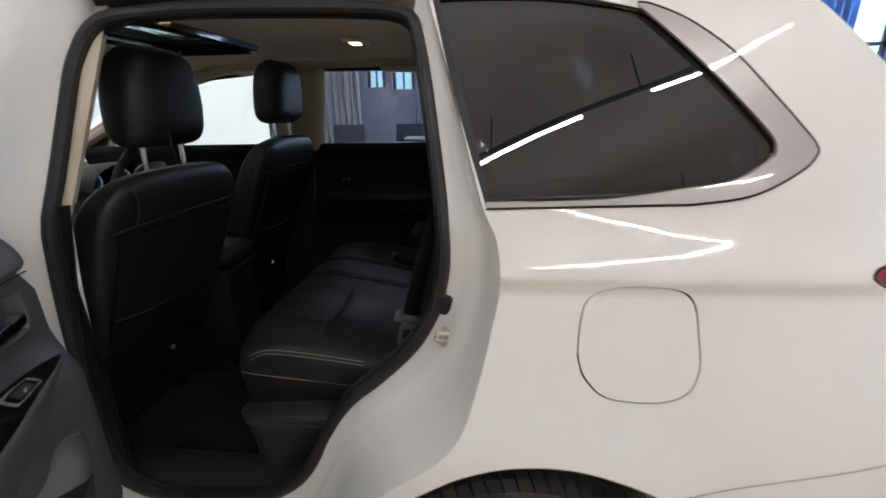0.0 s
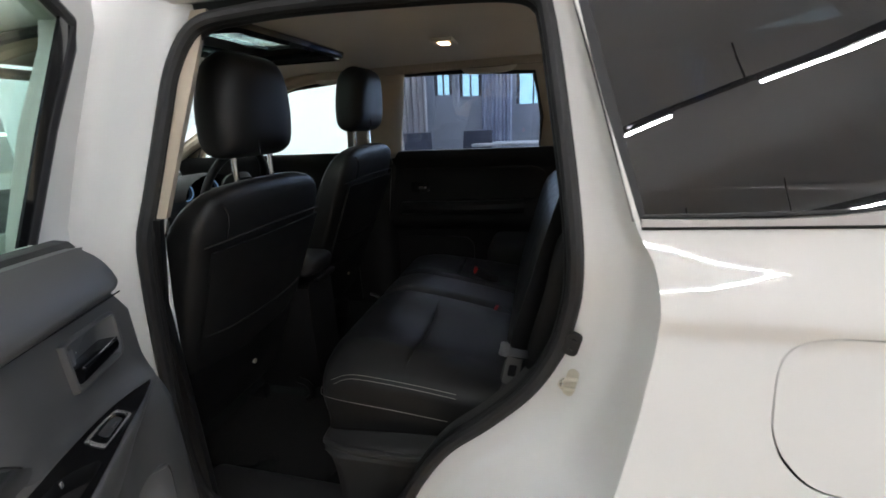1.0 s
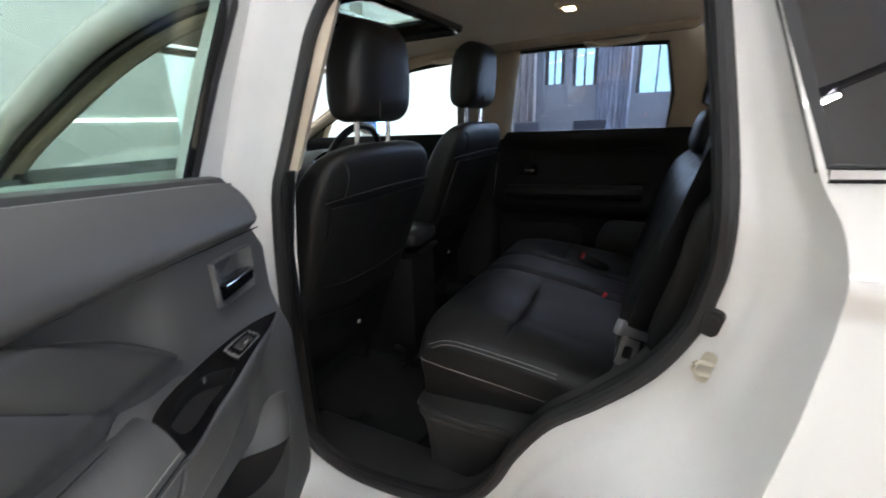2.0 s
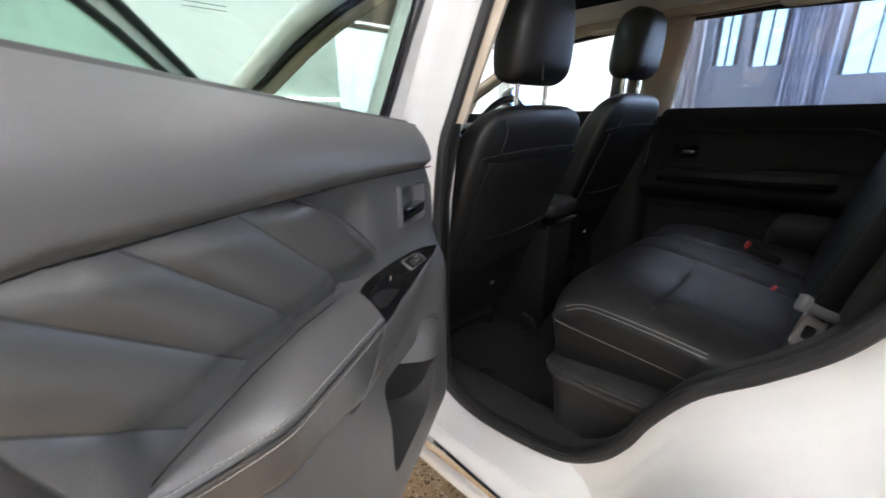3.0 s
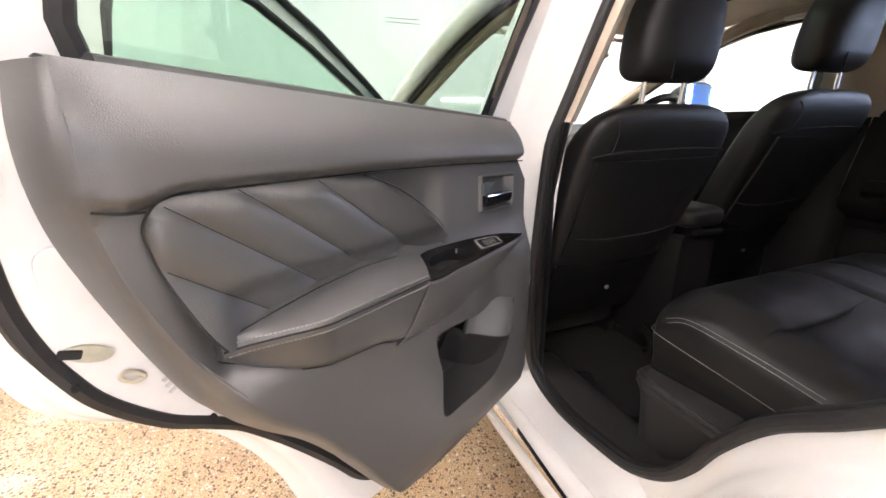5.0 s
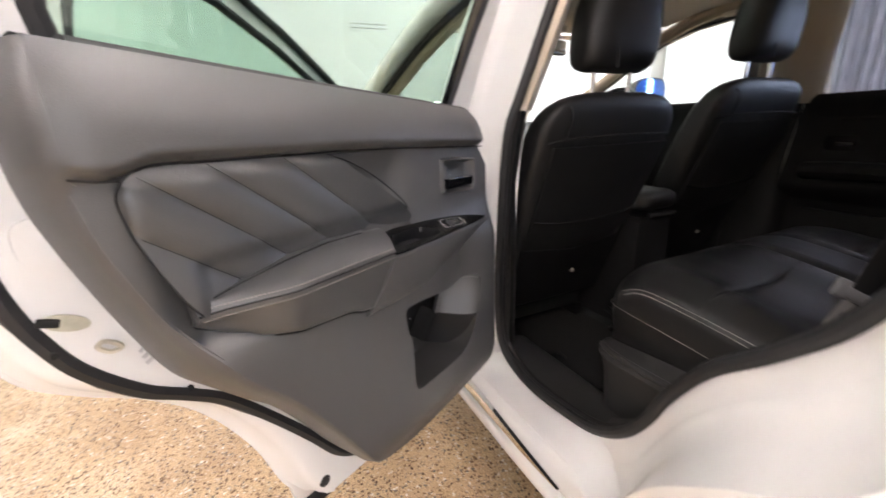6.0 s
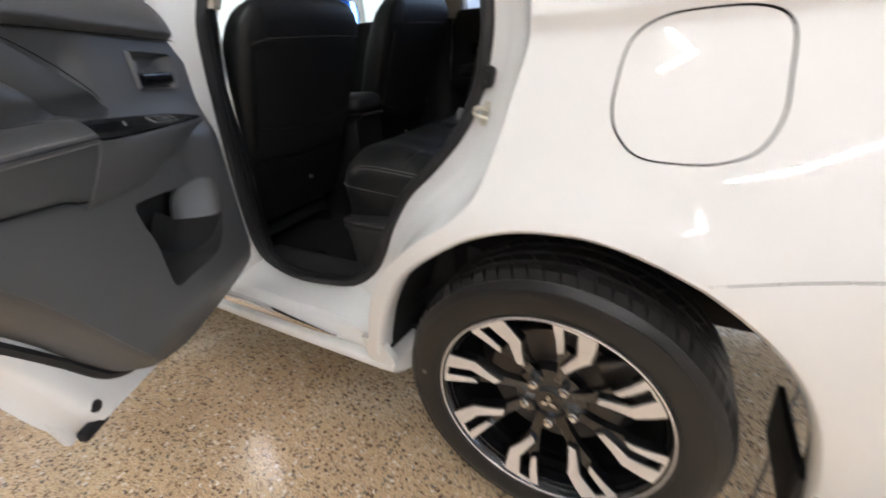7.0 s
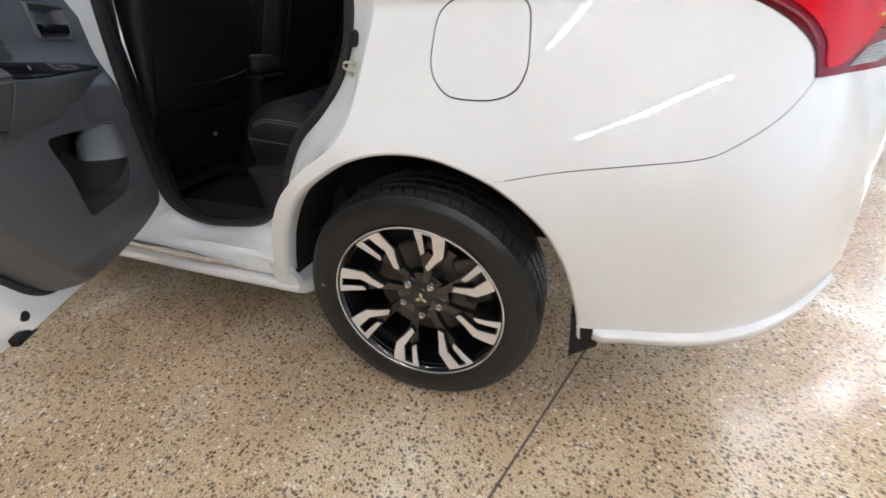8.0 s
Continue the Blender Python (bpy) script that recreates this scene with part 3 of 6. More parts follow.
# sill: painted step, outer rocker and bright strip
SILL_X = [-2.25, -1.6, -1.2, -1.06, -1.0, -0.96, -0.93, -0.88, -0.83, -0.76, -0.70, -0.65, -0.60, -0.56, -0.52, -0.48, -0.445]
low_edge = sorted([c for c in fine[-1]], key=lambda p: p.x)
low_x, low_y, low_z = ([p[i] for p in low_edge] for i in range(3))
rings = []
for x in SILL_X:
    top = float(np.interp(x, [-1.06, -1.0, -0.93, -0.83, -0.70, -0.60], [0.50, 0.47, 0.440, 0.422, 0.434, 0.466]))
    f = min(1.0, max(0.0, (x + 0.60) / 0.155))
    yt, zt = (0.160, top) if f <= 0 else (float(np.interp(x, low_x, low_y)) + 0.003, float(np.interp(x, low_x, low_z)) + 0.003)
    mid_pt = Vector((0.062, 0.402)).lerp(Vector((0.036, 0.395)), f)
    a, b = Vector((yt, zt)), mid_pt
    line = [a, a.lerp(b, 0.12) + Vector((0, -0.006)) * (1 - f), a.lerp(b, 0.45) + Vector((0, -0.008)) * (1 - f), a.lerp(b, 0.85), b, Vector((0.048, 0.388)), Vector((0.043, 0.360)), Vector((0.046, 0.342))]
    rings.append([Vector((x, p.x + 0.012 * max(0.0, -x - 0.9), p.y)) for p in curve(line, 4)])
part("sill_step", loft(rings, closed=False), JAMB, car, "white painted door sill step", 60)
prof = [(0.048, 0.338), (0.030, 0.332), (0.024, 0.318), (0.030, 0.300), (0.060, 0.278), (0.115, 0.272), (0.18, 0.275), (0.19, 0.33)]
rings = [[Vector((x, p.x + 0.02 * max(0.0, -x - 0.9) + e, p.y)) for p in curve(prof, 4)] for x, e in ((-2.25, 0), (-1.2, 0), (-0.8, 0), (-0.55, 0), (-0.44, 0), (-0.398, 0.004), (-0.388, 0.02))]
part("rocker_panel", loft(rings, closed=True), PAINT, car, "white rocker panel below the doors", 50)
leaf = curve([(-2.2, 0.372), (-1.5, 0.380), (-1.09, 0.384), (-0.976, 0.385), (-0.875, 0.382), (-0.759, 0.375), (-0.66, 0.370), (-0.588, 0.3665), (-0.60, 0.364), (-0.70, 0.357), (-0.845, 0.350), (-1.0, 0.347), (-1.5, 0.345), (-2.2, 0.343)], 4)
part("sill_strip", sheet([tuple(p)[:2] for p in leaf], [], lambda x, z: Vector((x, 0.0375 + 0.012 * max(0.0, -x - 0.9) - 0.010 * math.sin(math.pi * min(1, max(0, (z - 0.343) / 0.045))), z)), 0.012, 0.012), CHROME, car, "chrome strip tapering along the sill", 60)
part("sill_crease", tube([(-1.1, 0.0735, 0.4075), (-0.8, 0.0720, 0.4065), (-0.56, 0.068, 0.4065)], 0.002), JAMB, car)

part("sill_end", sheet([(-0.47, 0.412), (-0.425, 0.418), (-0.403, 0.395), (-0.388, 0.355), (-0.388, 0.330), (-0.47, 0.330)], [], on_side(0.008), 0.02, 0.02), PAINT, car, "white sill end at the wheel arch")

# latch striker, rubber stop
fix = part("striker", joined(tube(curve([(0.008, 0.002, 0.009), (-0.004, -0.022, 0.009), (-0.010, -0.031, 0.005), (-0.010, -0.031, -0.004), (-0.004, -0.022, -0.008), (0.008, 0.002, -0.009)], 6), 0.0038), sheet(rounded(-0.010, -0.025, 0.010, 0.025, 0.009), [], lambda x, z: Vector((x, 0, z)), 0.01, 0.004)), STEEL, car, "plated steel door striker")
fix.matrix_basis = pose(-0.163, 0.128, 0.943, -14, 10, -24) @ Matrix.Diagonal((0.9, 0.62, 0.9, 1))
fix = part("rubber_stop", joined(sheet(rounded(-0.012, -0.019, 0.012, 0.019, 0.010), [], lambda x, z: Vector((x, -0.003, z)), 0.008, 0.012), disc(0.0055, 0.005, (0.001, -0.004, 0.007)), disc(0.0035, 0.005, (0, -0.004, -0.009))), RUBBER, car, "black rubber door stop")
fix.matrix_basis = pose(-0.1625, 0.1405, 1.004, 0, 14, -14)

# pillars and roof rail
for mirror in (False, True):
    m = mirrored if mirror else (lambda q: q)
    rail = curve([(-2.50, 0.09, 1.14), (-2.25, 0.12, 1.275), (-2.0, 0.15, 1.385), (-1.7, 0.195, 1.512), (-1.4, 0.235, 1.592), (-1.1, 0.26, 1.612), (-0.7, 0.275, 1.618), (-0.2, 0.29, 1.62)], 6)
    part("roof_rail", m(tube(rail, 0.04, 12, flat_dir=(0, 1, 0.4))), PAINT, car, "white roof rail and windscreen pillar")
    part("pillar_seal", m(tube([p + Vector((0.02, 0.035, -0.035)) for p in rail], 0.014, 8)), RUBBER, car)
    part("pillar_trim", m(tube([p + Vector((0.03, 0.085, -0.026)) for p in rail], 0.028, 10, squash=1.0)), BEIGE, car, "beige inner pillar trim")
    rings = []
    for z in (0.40, 0.55, 0.8, 1.0, 1.15, 1.25, 1.38, 1.5, 1.58):
        xs = np.interp(z, [0.4, 0.6, 0.79, 1.06, 1.25, 1.38, 1.47, 1.58], [-1.0, -1.012, -1.008, -0.983, -0.948, -0.925, -0.905, -0.87])
        y0, tum = y_seal(z), 0.30 * max(0.0, z - 1.15)
        rings.append([Vector((xs + dx, y + tum, z)) for dx, y in ((0.0, y0 + 0.05 - tum), (-0.002, 0.15), (-0.02, 0.135), (-0.035, 0.115), (-0.045, 0.085), (-0.06, 0.062), (-0.10, 0.055), (-0.17, 0.055), (-0.23, 0.07), (-0.25, 0.11), (-0.26, 0.15))])
    part("centre_pillar", m(loft(rings, closed=False)), JAMB, car, "white centre pillar between the doors", 60)
    trim = [[Vector((-0.935 + (z - 1.19) * 0.22 + dx, 0.16 + 0.30 * max(0, z - 1.15) + dy, z)) for dx, dy in ((0.012, 0.0), (0.002, 0.02), (-0.03, 0.05), (-0.12, 0.055), (-0.21, 0.05), (-0.24, 0.0))] for z in (1.19, 1.3, 1.4, 1.5, 1.57)]
    part("pillar_cover", m(loft(trim, closed=True)), BEIGE, car, "beige upper centre pillar cover", 50)
    low = [[Vector((-0.985 + (0.0 if z < 1.0 else (z - 1.0) * 0.22) + dx, 0.165 + dy, z)) for dx, dy in ((0.012, 0.0), (0.002, 0.02), (-0.03, 0.05), (-0.12, 0.055), (-0.21, 0.05), (-0.24, 0.0))] for z in (0.40, 0.7, 1.0, 1.188)]
    part("lower_pillar_trim", m(loft(low, closed=True)), TRIM_DARK, car, "black lower centre pillar trim", 50)

# roof, headliner, sunroof
SUN = rounded(-1.27, 0.46, -0.935, 1.05, 0.04)


def roof(h, fall):
    return lambda x, y: Vector((x, y, h - fall * ((y - YC) / 0.6) ** 2 - 0.02 * max(0.0, x) - 0.10 * max(0.0, -x - 1.3) ** 1.5))


roof_out = [(-1.75, 0.28), (-0.3, 0.29), (0.28, 0.32), (0.42, 0.45), (0.62, YC), (0.42, 2 * YC - 0.45), (0.28, 2 * YC - 0.32), (-0.3, 2 * YC - 0.29), (-1.75, 2 * YC - 0.28), (-1.85, YC)]
part("roof_skin", sheet(roof_out, [SUN], roof(1.665, 0.045), 0.08, 0.008, (0, 0, -1)), PAINT, car, "white steel roof")
liner_out = [(-1.75, 0.30), (-0.3, 0.29), (0.26, 0.33), (0.40, 0.45), (0.50, YC), (0.40, 2 * YC - 0.45), (0.26, 2 * YC - 0.33), (-0.3, 2 * YC - 0.29), (-1.75, 2 * YC - 0.30), (-1.80, YC)]
part("headliner", sheet(liner_out, [SUN], roof(1.605, 0.02), 0.05, 0.01, (0, 0, 1)), LINER, car, "beige cloth headliner")
part("sunroof_frame", joined(tube([roof(1.603, 0.035)(*p) for p in SUN], 0.018, 8, True), sheet(rounded(-1.32, 0.38, -0.84, 1.16, 0.05), [rounded(-1.21, 0.50, -1.0, 1.0, 0.04)], roof(1.63, 0.035), 0.05, 0.01, (0, 0, 1))), GLOSS_BLACK, car, "black sunroof frame")
part("sunroof_glass", sheet(rounded(-1.31, 0.39, -0.85, 1.15, 0.05), [], roof(1.655, 0.04), 0.1, 0.004, (0, 0, 1)), CLEAR, car, "tinted sunroof glass")
dome = part("dome_lamp", box((0.034, 0.050, 0.010), (-0.535, 0.955, 1.594), 0.004), WARM_LAMP, car, "lit warm roof lamp")
part("dome_bezel", box((0.070, 0.11, 0.010), (-0.535, 0.965, 1.597), 0.003), LINER, dome)
for x in (-1.15, -0.45):
    part("grab_handle", tube(curve([(x - 0.11, 1.44, 1.58), (x - 0.10, 1.415, 1.562), (x - 0.06, 1.405, 1.553), (x + 0.06, 1.405, 1.553), (x + 0.10, 1.415, 1.562), (x + 0.11, 1.44, 1.58)], 4), 0.012), LINER, car, "beige folding grab handle")

# ---- far side of the car ----
def y_far(z):
    return 1.61 - 0.30 * max(0.0, z - 1.20)


far_belt, far_top = 1.215, 1.555
REAR_PANE = [(-0.925, far_belt), (-0.235, far_belt + 0.002), (-0.225, 1.36), (-0.262, 1.545), (-0.60, far_top + 0.01), (-0.915, far_top + 0.01)]
QUARTER_PANE = [(-0.11, 1.32), (-0.10, 1.50), (0.15, 1.50), (0.30, 1.36), (0.22, 1.30), (-0.06, 1.28)]
FRONT_PANE = [(-1.10, far_belt), (-2.20, far_belt - 0.02), (-2.05, 1.36), (-1.75, 1.475), (-1.45, 1.54), (-1.12, far_top + 0.008)]
part("far_rear_window", sheet(REAR_PANE, [], lambda x, z: Vector((x, y_far(z) + 0.02, z)), 0.1, 0.004), SIDE_TINT, car, "tinted far side window")
part("far_front_window", sheet(FRONT_PANE, [], lambda x, z: Vector((x, y_far(z) + 0.02, z)), 0.1, 0.004), PALE, car, "clear far side front window")
far_frame = [(-2.35, 1.20), (0.45, 1.20), (0.40, 1.40), (0.30, 1.59), (-1.45, 1.59), (-1.9, 1.45), (-2.25, 1.30)]
part("far_window_frame", sheet(far_frame, [REAR_PANE, FRONT_PANE, QUARTER_PANE], lambda x, z: Vector((x, y_far(z), z)), 0.04, 0.05), BEIGE, car, "beige pillars between the far windows")
part("far_quarter_window", sheet(QUARTER_PANE, [], lambda x, z: Vector((x, y_far(z) + 0.02, z)), 0.1, 0.004), SIDE_TINT, car, "tinted far quarter window")
for pane in (REAR_PANE, FRONT_PANE, QUARTER_PANE):
    part("window_seal", tube([Vector((x, y_far(z) - 0.004, z)) for x, z in pane], 0.009, 6, True), RUBBER, car)
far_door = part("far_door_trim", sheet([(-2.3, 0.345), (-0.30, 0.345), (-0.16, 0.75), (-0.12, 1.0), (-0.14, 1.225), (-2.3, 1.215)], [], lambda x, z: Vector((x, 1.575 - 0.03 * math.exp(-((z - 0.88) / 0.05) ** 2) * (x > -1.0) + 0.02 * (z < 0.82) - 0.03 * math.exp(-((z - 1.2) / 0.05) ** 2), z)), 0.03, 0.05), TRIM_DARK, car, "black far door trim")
part("inner_handle", box((0.050, 0.014, 0.016), (-0.812, 1.556, 1.036), 0.005), CHROME, far_door, "chrome inner door handle")
part("handle_bowl", sheet(rounded(-0.875, 1.012, -0.775, 1.066, 0.015), [], lambda x, z: Vector((x, 1.5655, z)), 0.02, 0.004), GLOSS_BLACK, far_door, "black handle recess")
part("far_armrest", tube(curve([(-0.92, 1.56, 0.93), (-0.80, 1.53, 0.94), (-0.55, 1.515, 0.945), (-0.30, 1.54, 0.95)], 5), 0.035, 10), LEATHER, far_door, "black leather armrest")
part("insert_seam", tube([Vector((x, 1.566, z)) for x, z in curve([(-0.90, 1.13), (-0.5, 1.135), (-0.24, 1.13), (-0.20, 1.05), (-0.26, 0.98), (-0.9, 0.965)], 4)], 0.004, 6), SEAM, far_door)
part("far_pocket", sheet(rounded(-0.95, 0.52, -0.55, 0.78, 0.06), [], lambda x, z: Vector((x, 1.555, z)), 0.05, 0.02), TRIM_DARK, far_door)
part("far_side_skin", mirrored(sheet([(-2.35, 0.30), (-0.42, 0.30), (-0.40, 0.45), (-0.2, 0.72), (0, 0.78), (0.2, 0.72), (0.4, 0.45), (0.42, 0.38), (0.95, 0.42), (1.02, 0.8), (0.86, 1.14), (0.80, 1.34), (0.63, 1.6), (0.4, 1.6), (0.45, 1.3), (0.3, 1.21), (-2.35, 1.20)], [], on_side(), 0.06, 0.01)), PAINT, car, "white far side of the body")
part("far_wheelhouse", box((0.9, 0.30, 0.55), (0.0, 1.42, 0.55), 0.05), FELT, car)
TG_Z, TG_Y, TG_X = [0.93, 1.14, 1.41, 1.53, 1.60], [0.416, 0.297, 0.222, 0.255, 0.33], [1.02, 0.86, 0.566, 0.44, 0.30]


def tailgate(y, z):
    """The rear face: flat in the middle, swept forward to the body sides."""
    edge_y, edge_x = float(np.interp(z, TG_Z, TG_Y)), float(np.interp(z, TG_Z, TG_X))
    mid_x = 1.06 - 0.55 * max(0.0, z - 1.12) - 0.25 * max(0.0, z - 1.5)
    f = min(1.0, abs(y - YC) / (YC - edge_y)) ** 1.8
    return Vector((mid_x + (edge_x + 0.004 - mid_x) * f, y, z))


gate_edge = [(y, z) for y, z in zip(TG_Y, TG_Z)]
gate_out = gate_edge + [(2 * YC - y, z) for y, z in gate_edge[::-1]]
REAR_GLASS = rounded(0.44, 1.20, 2 * YC - 0.44, 1.54, 0.06)
part("tailgate", sheet(gate_out, [REAR_GLASS], tailgate, 0.05, 0.02, (-1, 0, 0)), PAINT, car, "white tailgate")
part("tailgate_window", sheet(rounded(0.43, 1.19, 2 * YC - 0.43, 1.55, 0.06), [], lambda y, z: tailgate(y, z) - Vector((0.012, 0, 0)), 0.06, 0.004, (-1, 0, 0)), PRIVACY, car, "dark tinted tailgate window")
part("rear_bumper", sheet([(0.416, 0.37), (0.416, 0.93), (2 * YC - 0.416, 0.93), (2 * YC - 0.416, 0.37)], [], lambda y, z: Vector((1.02 + 0.05 * (1 - ((y - YC) / (YC - 0.416)) ** 2) + 0.02 * math.exp(-((z - 0.7) / 0.15) ** 2), y, z)), 0.05, 0.02, (-1, 0, 0)), PAINT, car, "white rear bumper face")

# windscreen, bonnet and wings close the front
screen = [(0.14, 0.0), (1.52, 0.0), (1.38, 1.0), (0.28, 1.0)]
part("windscreen", sheet(screen, [], lambda y, t: Vector((-2.48 + 0.78 * t - 0.12 * (1 - ((y - YC) / 0.6) ** 2), y, 1.13 + 0.41 * t)), 0.1, 0.004, (0, 0, 1)), PALE, car, "clear windscreen")
part("bonnet", sheet([(0.12, 0.0), (1.54, 0.0), (1.46, 1.0), (0.20, 1.0)], [], lambda y, t: Vector((-2.52 - 0.95 * t, y, 1.12 - 0.20 * t - 0.06 * ((y - YC) / 0.7) ** 2 + 0.03 * math.sin(math.pi * t))), 0.1, 0.01, (0, 0, -1)), PAINT, car, "white bonnet")
wing = [(-2.30, 0.30), (-2.30, 1.14), (-2.6, 1.10), (-3.1, 1.0), (-3.48, 0.86), (-3.55, 0.6), (-3.5, 0.35), (-3.08, 0.33), (-3.05, 0.5), (-2.9, 0.68), (-2.68, 0.76), (-2.45, 0.68), (-2.3, 0.5), (-2.28, 0.33)]
wing = wing[:-1]
wing_fn = lambda x, z: Vector((x, ys(-1, z) + 0.45 * max(0, -x - 2.9) ** 2, z))
part("front_wing", sheet(wing, [], wing_fn, 0.06, 0.01), PAINT, car, "white front wing")
part("front_wing", mirrored(sheet(wing, [], wing_fn, 0.06, 0.01)), PAINT, car, "white front wing")
part("nose", sheet([(0.18, 0.30), (1.48, 0.30), (1.46, 0.9), (0.20, 0.9)], [], lambda y, z: Vector((-3.62 + 0.25 * ((y - YC) / 0.65) ** 2, y, z)), 0.08, 0.02, (1, 0, 0)), TRIM_DARK, car)

# ---- cabin floor and rear bench ----
part("cabin_floor", sheet([(-2.3, 0.17), (-0.28, 0.17), (-0.28, 1.64), (-2.3, 1.64)], [], lambda x, y: Vector((x, y, 0.36 + 0.10 * math.exp(-((y - YC) / 0.13) ** 4))), 0.06, 0.02, (0, 0, -1)), CARPET, car, "black cabin carpet")
scuff = [[Vector((x, y, z)) for y, z in curve([(0.165, 0.440), (0.20, 0.444), (0.26, 0.441), (0.305, 0.432), (0.335, 0.405), (0.345, 0.368)], 4)] for x in (-1.10, -0.98, -0.8, -0.6, -0.40)]
part("scuff_plate", loft(scuff, closed=False), CABIN_GREY, car, "black plastic sill scuff plate")
flank = [[Vector((x, y_seal(z) + off, z)) for x, z, off in ((p.x, p.y, 0.012), (p.x + (mid2.x - p.x) * 0.045, p.y + (mid2.y - p.y) * 0.03, 0.05))] for p in curve(INNER, 6) if p.y < 0.93]
part("wheelhouse_trim", loft(flank, closed=False), CABIN_GREY, car, "black trim over the wheel housing")
rings = [[Vector((x + d, y, z - 0.3 * d)) for x, z in curve([(-0.705, 0.36), (-0.712, 0.48), (-0.722, 0.56), (-0.735, 0.585), (-0.70, 0.592), (-0.30, 0.60), (-0.28, 0.36)], 3)] for y, d in ((0.262, 0.055), (0.272, 0.020), (0.295, 0.004), (0.33, 0.0), (0.6, 0.0), (1.2, 0.0), (1.33, 0.0))]
part("seat_plinth", loft(rings, closed=True), CABIN_GREY, car, "dark grey plastic seat base", 40)
part("plinth_lip", tube(curve([(-0.45, 0.272, 0.598), (-0.62, 0.27, 0.594), (-0.715, 0.29, 0.588), (-0.738, 0.34, 0.584), (-0.738, 0.60, 0.582), (-0.738, 1.3, 0.582)], 5), 0.009), CABIN_GREY, car)

bench = thing("rear_bench", "black leather rear bench with pale stitching", "", parent=car)


def bench_section(y, a, b):
    """The outline of the cushion across the car at y, dipped at the seams a and b."""
    edge = min((y - 0.335) / 0.085, (1.325 - y) / 0.085, 1.0)
    crown = 0.026 * smooth_step((y - 0.37) / 0.10) * smooth_step((1.29 - y) / 0.10)
    e = max(0.0, 1 - edge)
    groove = max(math.exp(-((y - s) / 0.012) ** 2) for s in (a, b))
    d = 0.055 * (1 - math.sqrt(max(0.0, 1 - e * e))) + 0.016 * groove
    fold = smooth_step((y - 0.385) / 0.06) * smooth_step((0.70 - y) / 0.06) + smooth_step((y - 1.02) / 0.06) * smooth_step((1.26 - y) / 0.06)
    wave = 0.010 - 0.022 * max(math.exp(-((y - 0.58) / 0.12) ** 4), math.exp(-((y - 1.13) / 0.11) ** 4))
    return [(-0.742, 0.585), (-0.760 + d * 0.6, 0.625), (-0.774 + d * 0.8, 0.675 - d * 0.2), (-0.772 + d, 0.727 - d * 0.5 + crown * 0.5), (-0.746 + d, 0.757 - d + crown * 0.9), (-0.66, 0.771 - d + wave * 0.6 + crown), (-0.552, 0.760 - d + wave + crown * 0.8), (-0.535, 0.7585 - 0.013 * fold - d + wave + crown * 0.75), (-0.518, 0.757 - d + wave + crown * 0.7), (-0.40, 0.742 - d + wave + crown * 0.4), (-0.29, 0.733 - d), (-0.25, 0.70 - d), (-0.25, 0.62)]


ys_bench = sorted({round(v, 4) for v in [*np.linspace(0.336, 0.41, 12), *np.linspace(0.41, 1.25, 70), *np.linspace(1.25, 1.324, 12)]})
rings = [[Vector((p.x, y, p.y)) for p in curve(bench_section(y, 0.80, 0.97), 5)] for y in ys_bench]
part("cushion", loft(rings), LEATHER, bench, "black leather seat cushion", 60)
for y, off in ((0.349, 0.0), (0.343, -0.001)):
    sec = bench_section(y, 0.80, 0.97)
    part("stitching", tube(curve([(sec[k][0], y + (0.012 if k == 3 else 0), sec[k][1] + 0.001 + off) for k in (3, 4, 5, 8, 9)], 6), 0.0010, 6), STITCH, bench)
part("stitching", tube(curve([(-0.770, 0.372, 0.690), (-0.752, 0.341, 0.690), (-0.70, 0.3345, 0.684), (-0.55, 0.3345, 0.672), (-0.42, 0.3345, 0.66)], 6), 0.0010, 6), STITCH, bench)
part("cross_seam", tube(curve([(-0.535, y, bench_section(y, 0.80, 0.97)[7][1] + 0.001) for y in (0.43, 0.48, 0.53, 0.60, 0.64, 0.66)], 5), 0.0016, 6), SEAM, bench)
rings = []
for t in np.linspace(0, 1, 14):
    z = 0.70 + 0.46 * t
    cx = -0.272 + 0.118 * t
    dep = 0.075 * math.sqrt(max(0.02, 1 - (2 * t - 1) ** 8)) if 0 < t < 1 else 0.03
    rings.append(oval(cx + 0.03, YC, z, dep, 0.49 - 0.05 * t, 7, 64))
part("backrest", loft(rings), LEATHER, bench, "black leather rear backrest", 60)
for y in (0.52, 1.14):
    part("headrest", loft([oval(-0.125 + 0.03 * t, y, 1.15 + 0.15 * t, 0.05 * math.sqrt(max(0.05, 1 - (2 * t - 1) ** 4)), 0.13 * math.sqrt(max(0.2, 1 - (2 * t - 1) ** 6)), 4, 28) for t in np.linspace(0, 1, 9)]), LEATHER, bench, "black leather rear headrest")
part("side_bolster", loft([oval(-0.235 + 0.105 * t, 0.325, 0.72 + 0.46 * t, 0.06 * math.sqrt(max(0.1, 1 - (2 * t - 1) ** 6)), 0.055, 3, 24) for t in np.linspace(0, 1, 10)]), LEATHER, bench, "black leather side bolster")

